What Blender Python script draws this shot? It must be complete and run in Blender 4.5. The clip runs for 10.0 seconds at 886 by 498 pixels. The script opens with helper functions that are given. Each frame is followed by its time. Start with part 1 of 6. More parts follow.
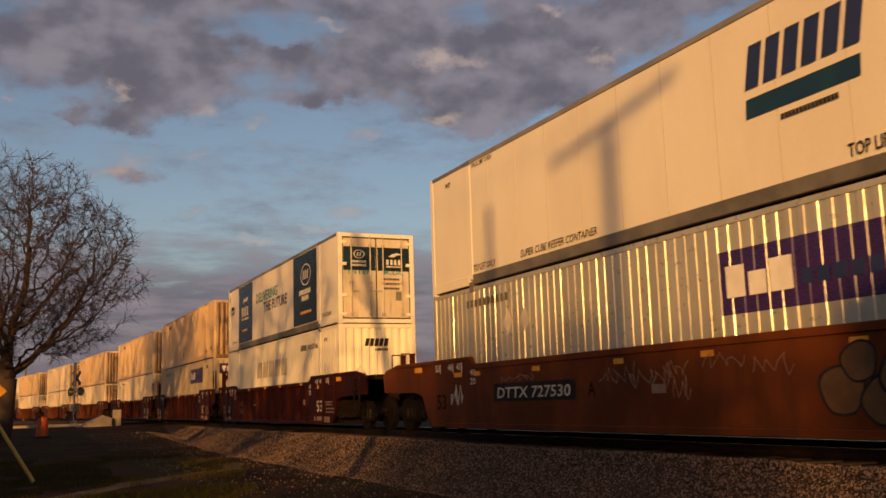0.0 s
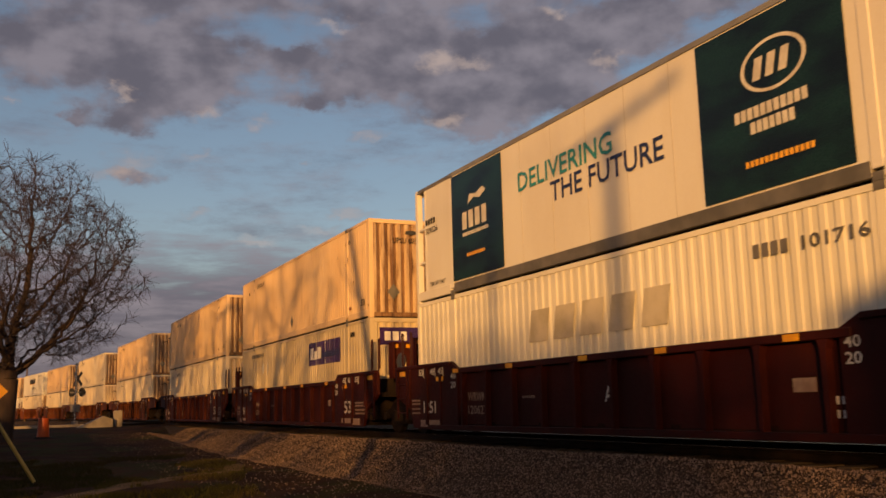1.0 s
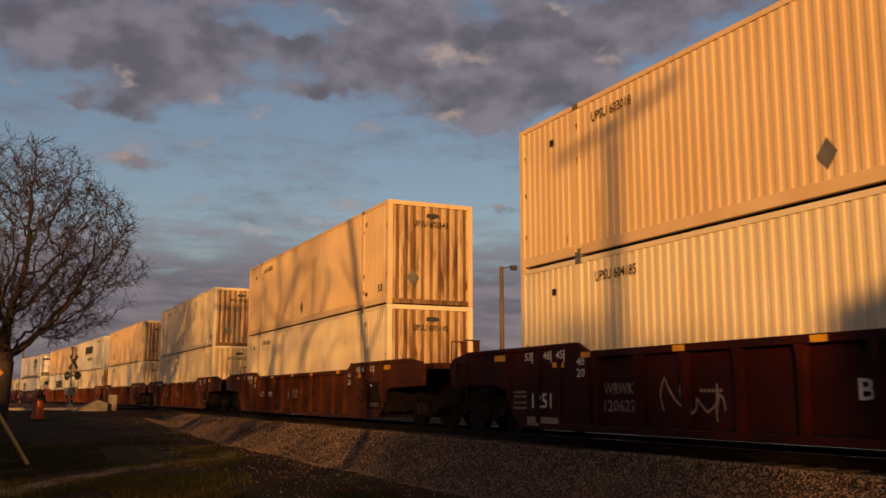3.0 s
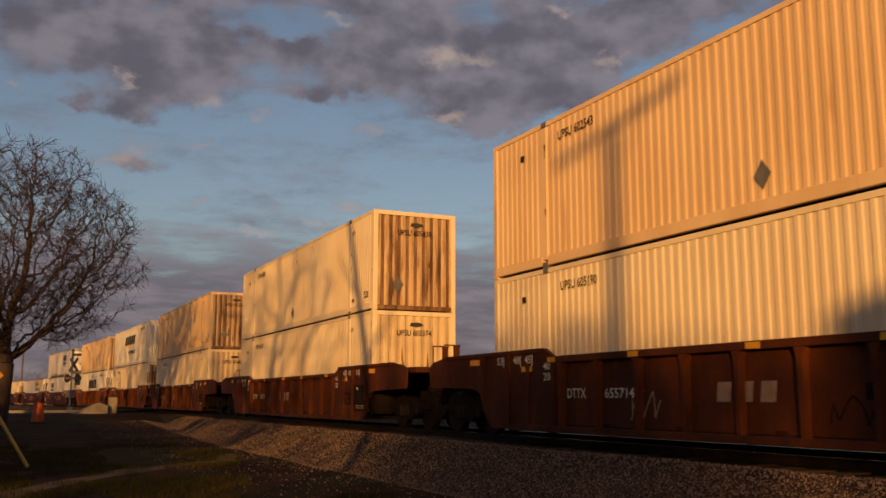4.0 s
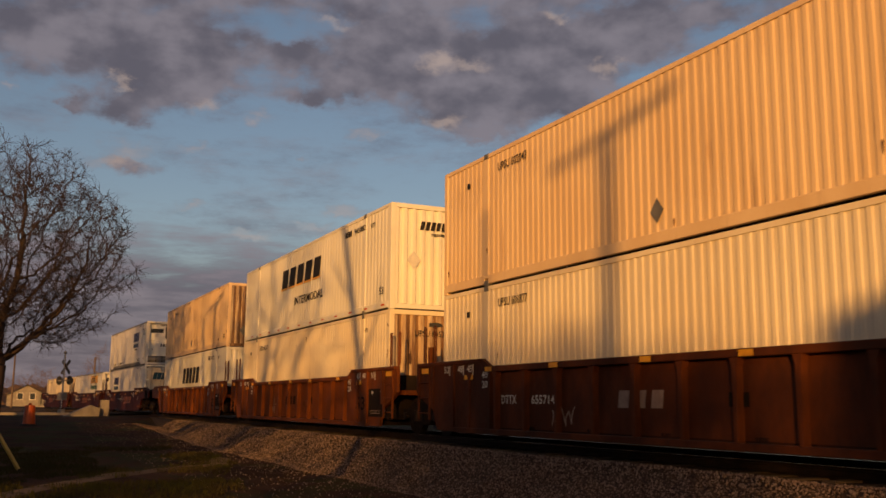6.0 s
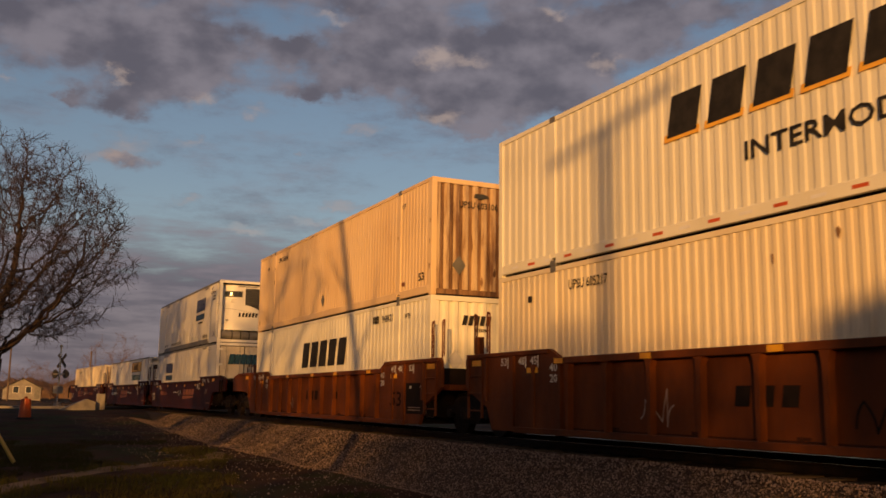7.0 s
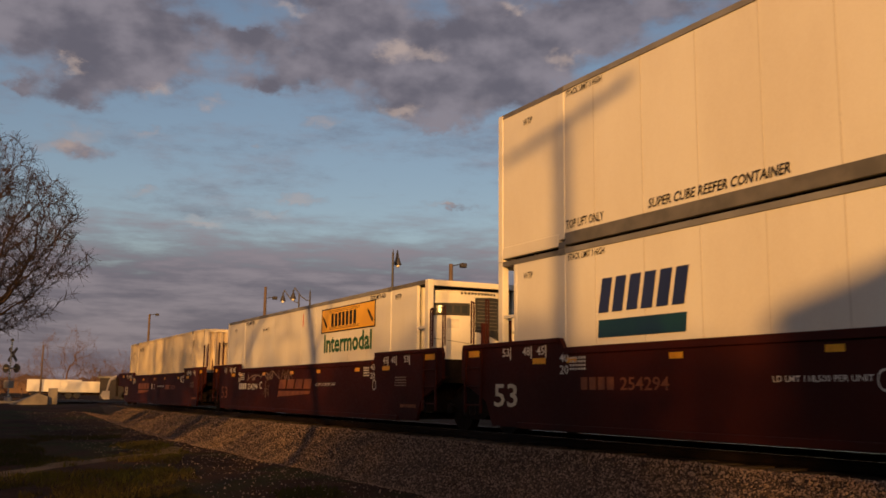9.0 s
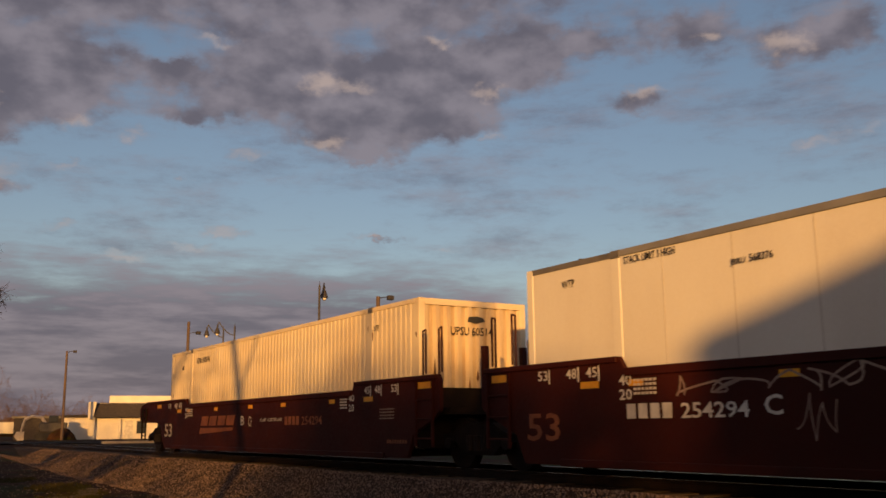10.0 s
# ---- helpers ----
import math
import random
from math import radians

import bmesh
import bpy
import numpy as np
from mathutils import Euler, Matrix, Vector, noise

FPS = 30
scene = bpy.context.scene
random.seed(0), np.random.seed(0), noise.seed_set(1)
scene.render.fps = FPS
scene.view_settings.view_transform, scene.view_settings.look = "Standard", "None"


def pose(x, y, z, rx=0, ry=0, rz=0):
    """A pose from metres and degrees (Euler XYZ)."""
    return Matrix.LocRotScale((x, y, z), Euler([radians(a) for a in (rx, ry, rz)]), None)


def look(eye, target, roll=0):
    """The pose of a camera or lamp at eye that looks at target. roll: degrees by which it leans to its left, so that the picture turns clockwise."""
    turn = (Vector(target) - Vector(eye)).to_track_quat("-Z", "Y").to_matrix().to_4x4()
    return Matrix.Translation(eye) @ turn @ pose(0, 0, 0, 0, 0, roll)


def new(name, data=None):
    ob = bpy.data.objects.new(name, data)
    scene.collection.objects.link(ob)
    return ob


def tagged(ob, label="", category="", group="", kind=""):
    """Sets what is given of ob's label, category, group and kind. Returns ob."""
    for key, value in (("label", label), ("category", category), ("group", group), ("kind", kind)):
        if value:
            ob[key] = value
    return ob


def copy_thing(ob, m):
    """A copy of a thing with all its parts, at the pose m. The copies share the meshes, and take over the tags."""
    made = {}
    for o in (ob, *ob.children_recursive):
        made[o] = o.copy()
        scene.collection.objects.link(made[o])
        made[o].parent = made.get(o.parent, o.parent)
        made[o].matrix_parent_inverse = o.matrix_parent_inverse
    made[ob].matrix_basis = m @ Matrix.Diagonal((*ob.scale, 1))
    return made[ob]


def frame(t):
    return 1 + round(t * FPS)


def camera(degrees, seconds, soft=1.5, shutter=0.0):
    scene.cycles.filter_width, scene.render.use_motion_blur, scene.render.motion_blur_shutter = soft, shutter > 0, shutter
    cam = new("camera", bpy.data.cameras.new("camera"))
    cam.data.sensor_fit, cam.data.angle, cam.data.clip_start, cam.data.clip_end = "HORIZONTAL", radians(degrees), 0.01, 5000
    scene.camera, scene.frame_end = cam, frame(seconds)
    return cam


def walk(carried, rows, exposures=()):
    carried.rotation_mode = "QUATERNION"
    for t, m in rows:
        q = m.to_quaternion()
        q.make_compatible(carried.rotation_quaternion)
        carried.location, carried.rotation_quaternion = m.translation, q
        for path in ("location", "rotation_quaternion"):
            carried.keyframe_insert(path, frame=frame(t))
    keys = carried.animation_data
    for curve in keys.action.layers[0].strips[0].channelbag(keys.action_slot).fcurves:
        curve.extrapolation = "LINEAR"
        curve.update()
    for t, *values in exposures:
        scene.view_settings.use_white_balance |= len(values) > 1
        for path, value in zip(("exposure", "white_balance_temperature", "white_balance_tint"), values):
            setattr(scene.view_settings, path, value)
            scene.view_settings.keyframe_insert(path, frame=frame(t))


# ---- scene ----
CAM = (0.0, 0.0, 0.75)
cam = camera(50.2, 10.0, soft=1.6, shutter=0.06)
PATH = [
    (0.0, -24.64, 9.17, 1.71), (0.5, -24.73, 9.10, 1.48), (1.0, -24.58, 9.30, 1.48), (1.5, -24.74, 9.25, 1.54),
    (2.0, -24.86, 9.08, 0.34), (2.5, -24.89, 8.98, -0.13), (3.0, -24.89, 8.89, -0.05), (4.5, -24.86, 9.21, -0.07),
    (5.0, -25.08, 9.44, -0.41), (5.5, -25.20, 9.44, -0.33), (7.0, -25.53, 9.09, -0.76), (7.5, -25.79, 9.20, -0.91),
    (8.0, -26.25, 9.52, -1.81), (8.5, -26.40, 8.99, -1.24), (9.0, -28.04, 8.72, -0.57), (9.5, -30.58, 9.82, -0.66),
    (10.0, -32.33, 10.67, 0.56)]
EXPOSURE = 0.05
walk(cam, [(t, pose(*CAM, 90 + p, r, y)) for t, y, p, r in PATH], exposures=[(t, EXPOSURE + e, 7200, 12) for t, e in ((0.0, 0.15), (1.0, 0.12), (2.5, 0.0), (5.5, -0.05), (7.5, -0.05), (8.5, 0.06), (9.2, 0.12), (10.0, 0.12))])

# ---------------- sun and sky ----------------
SUN_AZ, SUN_EL = 33.0, 7.0          # the way the light travels, from +y towards +x; height of the sun
LX, LY, LZ = (math.sin(radians(SUN_AZ)) * math.cos(radians(SUN_EL)), math.cos(radians(SUN_AZ)) * math.cos(radians(SUN_EL)),
              -math.sin(radians(SUN_EL)))
sun = new("sun", bpy.data.lights.new("sun", "SUN"))
sun.data.energy, sun.data.angle, sun.data.color = 5.0, radians(0.9), (1.0, 0.515, 0.152)
sun.matrix_world = look((-40 * LX, -40 * LY, -40 * LZ), (0, 0, 0))


class Nodes:
    """Small helper for node trees."""

    def __init__(self, tree):
        self.t = tree

    def add(self, kind, **values):
        n = self.t.nodes.new(kind)
        for k, v in values.items():
            if k in n.inputs:
                n.inputs[k].default_value = v
            else:
                setattr(n, k, v)
        return n

    def link(self, a, b):
        self.t.links.new(a, b)

    def put(self, socket, v):
        if isinstance(v, bpy.types.NodeSocket):
            self.link(v, socket)
        else:
            socket.default_value = v

    def math(self, op, a, b=0.0, c=0.0, clamp=False):
        n = self.t.nodes.new("ShaderNodeMath")
        n.operation, n.use_clamp = op, clamp
        for s, v in zip(n.inputs, (a, b, c)):
            self.put(s, v)
        return n.outputs[0]

    def vec(self, op, a, b=(0, 0, 0), out=0):
        n = self.t.nodes.new("ShaderNodeVectorMath")
        n.operation = op
        self.put(n.inputs[0], a)
        self.put(n.inputs[1], b)
        return n.outputs[out]

    def mix(self, f, a, b, blend="MIX"):
        n = self.t.nodes.new("ShaderNodeMix")
        n.data_type, n.blend_type = "RGBA", blend
        self.put(n.inputs[0], f)
        for s, v in ((n.inputs[6], a), (n.inputs[7], b)):
            self.put(s, (*v, 1) if isinstance(v, tuple) and len(v) == 3 else v)
        return n.outputs[2]

    def ramp(self, v, lo, hi, a=0.0, b=1.0):
        n = self.t.nodes.new("ShaderNodeMapRange")
        n.interpolation_type = "SMOOTHSTEP"
        self.put(n.inputs[0], v)
        for i, x in enumerate((lo, hi, a, b)):
            n.inputs[i + 1].default_value = x
        return n.outputs[0]

    def noise(self, vector, scale, detail=4.0, rough=0.55, out=0):
        n = self.t.nodes.new("ShaderNodeTexNoise")
        self.put(n.inputs["Vector"], vector)
        n.inputs["Scale"].default_value, n.inputs["Detail"].default_value, n.inputs["Roughness"].default_value = scale, detail, rough
        return n.outputs[out]


# cloud masses and sunlit cloud rims: azimuth, height above the horizon, half-width, half-height, in degrees
MASSES = [(0.5, 19.9, 3.9, 2.3), (5.7, 20.9, 5.4, 2.2), (10.7, 20.1, 4.0, 1.8), (8.5, 18.0, 3.6, 1.4), (5.6, 16.5, 1.9, 1.0), (21.8, 22.3, 3.9, 1.5),
          (19.7, 19.7, 3.9, 1.3), (25.4, 20.1, 6.1, 1.8), (31.2, 20.6, 6.3, 2.3), (26.2, 17.4, 4.6, 1.2), (27.9, 16.1, 2.1, 0.7), (35.4, 21.4, 5.5, 1.7),
          (40.6, 22.6, 4.7, 1.0), (15.5, 20.6, 1.2, 0.6), (2.8, 16.6, 0.9, 0.5), (17.0, 18.2, 2.1, 0.7), (32.5, 18.3, 3.1, 1.3), (57.0, 22.0, 2.4, 1.6),
          (53.9, 21.2, 2.8, 1.4), (48.7, 22.5, 3.0, 1.5), (44.7, 19.0, 2.4, 0.8), (28.0, 25.0, 14.0, 1.6), (8.0, 24.0, 9.0, 1.5), (6.2, 13.6, 2.2, 0.6),
          (28.3, 11.4, 1.3, 0.3)]
RIMS = [(24.5, 20.7, 1.1, 0.6), (26.9, 20.3, 1.3, 0.5), (32.1, 23.1, 0.8, 0.5), (35.5, 19.9, 1.2, 0.5), (10.3, 17.2, 1.0, 0.5), (13.9, 16.9, 1.0, 0.5),
        (5.7, 18.1, 0.6, 0.4), (25.1, 16.9, 1.6, 0.5), (-0.5, 17.2, 0.7, 0.4), (20.5, 16.0, 1.4, 0.4), (16.5, 14.6, 0.8, 0.3), (6.7, 14.2, 1.9, 0.7),
        (4.5, 13.4, 1.5, 0.5), (9.9, 15.0, 1.5, 0.3), (19.2, 11.6, 1.9, 0.3), (17.1, 10.7, 1.4, 0.3), (27.9, 11.5, 1.6, 0.3), (10.1, 11.3, 1.6, 0.3),
        (13.4, 9.9, 1.3, 0.3), (18.3, 22.5, 1.4, 0.4), (53.5, 21.3, 1.6, 0.7), (49.4, 22.1, 1.0, 0.4), (45.1, 19.6, 1.7, 0.5), (54.7, 15.8, 1.8, 0.4),
        (57.7, 16.2, 1.2, 0.4), (32.6, 10.5, 1.0, 0.2), (35.2, 17.3, 1.4, 0.3)]


def sky():
    world = bpy.data.worlds.new("sky")
    world.use_nodes = True
    scene.world = world
    world.node_tree.nodes.clear()
    n = Nodes(world.node_tree)
    sky_tex = n.add("ShaderNodeTexSky", sky_type="NISHITA", sun_disc=False, sun_elevation=radians(SUN_EL),
                    sun_rotation=radians(180 + SUN_AZ), altitude=150.0, air_density=1.0, dust_density=1.6, ozone_density=2.5)
    way = n.add("ShaderNodeTexCoord").outputs["Generated"]
    split = n.add("ShaderNodeSeparateXYZ")
    n.link(way, split.inputs[0])
    az = n.math("MULTIPLY", n.math("ARCTAN2", split.outputs[0], split.outputs[1]), 57.2958)
    el = n.math("MULTIPLY", n.math("ARCSINE", split.outputs[2]), 57.2958)
    place = n.add("ShaderNodeCombineXYZ")
    n.link(az, place.inputs[0])
    n.link(el, place.inputs[1])
    flat = n.vec("MULTIPLY", place.outputs[0], (0.62, 0.95, 1.0))
    warp = n.vec("MULTIPLY", n.vec("SUBTRACT", n.noise(flat, 0.8, 5.0, 0.6, out=1), (0.5, 0.5, 0.5)), (3.6, 2.2, 0.0))
    bent = n.vec("ADD", place.outputs[0], warp)

    def blobs(rows, at):
        total = 0.0
        for a, e, ra, re in rows:
            d = n.vec("MULTIPLY", n.vec("SUBTRACT", at, (a, e, 0)), (1 / ra, 1 / re, 0))
            g = n.math("EXPONENT", n.math("MULTIPLY", n.vec("DOT_PRODUCT", d, d, out=1), -1.0))
            total = n.math("ADD", total, g)
        return total

    fine = n.noise(flat, 0.62, 7.0, 0.55)
    streak = n.noise(n.vec("MULTIPLY", place.outputs[0], (0.16, 0.9, 1.0)), 1.0, 5.0, 0.6)
    high = n.ramp(el, 21.0, 32.0, 0.0, 0.75)
    body = n.math("ADD", n.math("ADD", blobs(MASSES, bent), high), n.math("MULTIPLY", n.math("SUBTRACT", fine, 0.5), 1.5))
    mass = n.ramp(body, 0.22, 1.05)
    rim = n.ramp(n.math("ADD", blobs(RIMS, bent), n.math("MULTIPLY", n.math("SUBTRACT", fine, 0.5), 1.5)), 0.18, 1.25)
    rim = n.math("MULTIPLY", rim, 0.50)
    # a low bank of grey cloud over the horizon, thinner to the east
    bank_top = n.ramp(az, 28.0, 52.0, 10.2, 4.0)
    bank = n.ramp(n.math("ADD", n.math("SUBTRACT", bank_top, el), n.math("MULTIPLY", n.math("SUBTRACT", streak, 0.5), 9.0)), -1.2, 3.2)
    bank = n.math("MULTIPLY", bank, n.ramp(az, 35.0, 46.0, 0.92, 0.25))
    grey = n.mix(n.ramp(n.noise(flat, 0.42, 4.0, 0.5), 0.34, 0.68), (0.094, 0.089, 0.118), (0.188, 0.177, 0.218))
    low = n.mix(n.ramp(streak, 0.35, 0.65), (0.100, 0.090, 0.124), (0.185, 0.164, 0.200))
    veil = n.math("MULTIPLY", n.ramp(n.noise(n.vec("MULTIPLY", place.outputs[0], (0.10, 0.30, 1.0)), 1.0, 7.0, 0.68), 0.44, 0.72), 0.55)
    cover = n.math("MAXIMUM", n.math("MAXIMUM", n.math("MULTIPLY", mass, 0.93), bank), veil)
    colour = n.mix(n.math("MULTIPLY", mass, 1.0), low, grey)
    colour = n.mix(rim, colour, (0.50, 0.39, 0.34))
    cover = n.math("MAXIMUM", cover, n.math("MULTIPLY", rim, 0.95))
    clear = n.mix(1.0, sky_tex.outputs[0], (1.24, 1.01, 0.96), "MULTIPLY")
    b1 = n.add("ShaderNodeBackground", Strength=SKY)
    n.link(clear, b1.inputs[0])
    b2 = n.add("ShaderNodeBackground", Strength=CLOUD)
    n.link(colour, b2.inputs[0])
    both = n.add("ShaderNodeMixShader")
    n.link(cover, both.inputs[0])
    n.link(b1.outputs[0], both.inputs[1])
    n.link(b2.outputs[0], both.inputs[2])
    n.link(both.outputs[0], n.add("ShaderNodeOutputWorld").inputs[0])


SKY, CLOUD = 0.125, 1.12
sky()


# ---------------- materials ----------------
def material(name, a, b, rough=0.7, metal=0.0, scale=3.0, grain=60.0, bump=0.15, stretch=(1, 1, 1), dirt=None, dirt_scale=(2, 2, 2),
             dirt_range=(0.55, 0.75), dirt_amount=0.7, random_tint=0.0, spec=0.4, islands=None):
    """Two-scale procedural paint, metal, wood or earth: patches from a to b, fine grain, and stains of a colour of their own."""
    m = bpy.data.materials.new(name)
    m.use_nodes = True
    n = Nodes(m.node_tree)
    bsdf = m.node_tree.nodes["Principled BSDF"]
    at = n.add("ShaderNodeTexCoord").outputs["Object"]
    where = n.vec("MULTIPLY", at, stretch)
    patches = n.ramp(n.noise(where, scale, 5.0), 0.32, 0.68)
    fine = n.noise(at, grain, 3.0)
    colour = n.mix(patches, a, b)
    colour = n.mix(0.22, colour, n.mix(fine, (0.25, 0.25, 0.25), (0.75, 0.75, 0.75)), "OVERLAY")
    if dirt:
        d = n.noise(n.vec("MULTIPLY", at, dirt_scale), 1.0, 6.0, 0.65)
        colour = n.mix(n.math("MULTIPLY", n.ramp(d, *dirt_range), dirt_amount), colour, dirt)
    if random_tint:
        info = n.add("ShaderNodeObjectInfo").outputs["Random"]
        colour = n.mix(n.math("MULTIPLY", info, random_tint), colour, (0.25, 0.16, 0.08))
    if islands:
        each = n.add("ShaderNodeNewGeometry").outputs["Random Per Island"]
        colour = n.mix(n.ramp(each, 0.0, 1.0), n.mix(1.0, colour, (0.45, 0.42, 0.42), "MULTIPLY"), islands)
    n.link(colour, bsdf.inputs["Base Color"])
    n.link(n.ramp(fine, 0.2, 0.8, max(rough - 0.12, 0.02), min(rough + 0.12, 1.0)), bsdf.inputs["Roughness"])
    bsdf.inputs["Metallic"].default_value = metal
    bsdf.inputs["Specular IOR Level"].default_value = spec
    if bump:
        bm_node = n.add("ShaderNodeBump", Strength=bump, Distance=0.02)
        n.link(n.math("ADD", fine, patches), bm_node.inputs["Height"])
        n.link(bm_node.outputs[0], bsdf.inputs["Normal"])
    return m


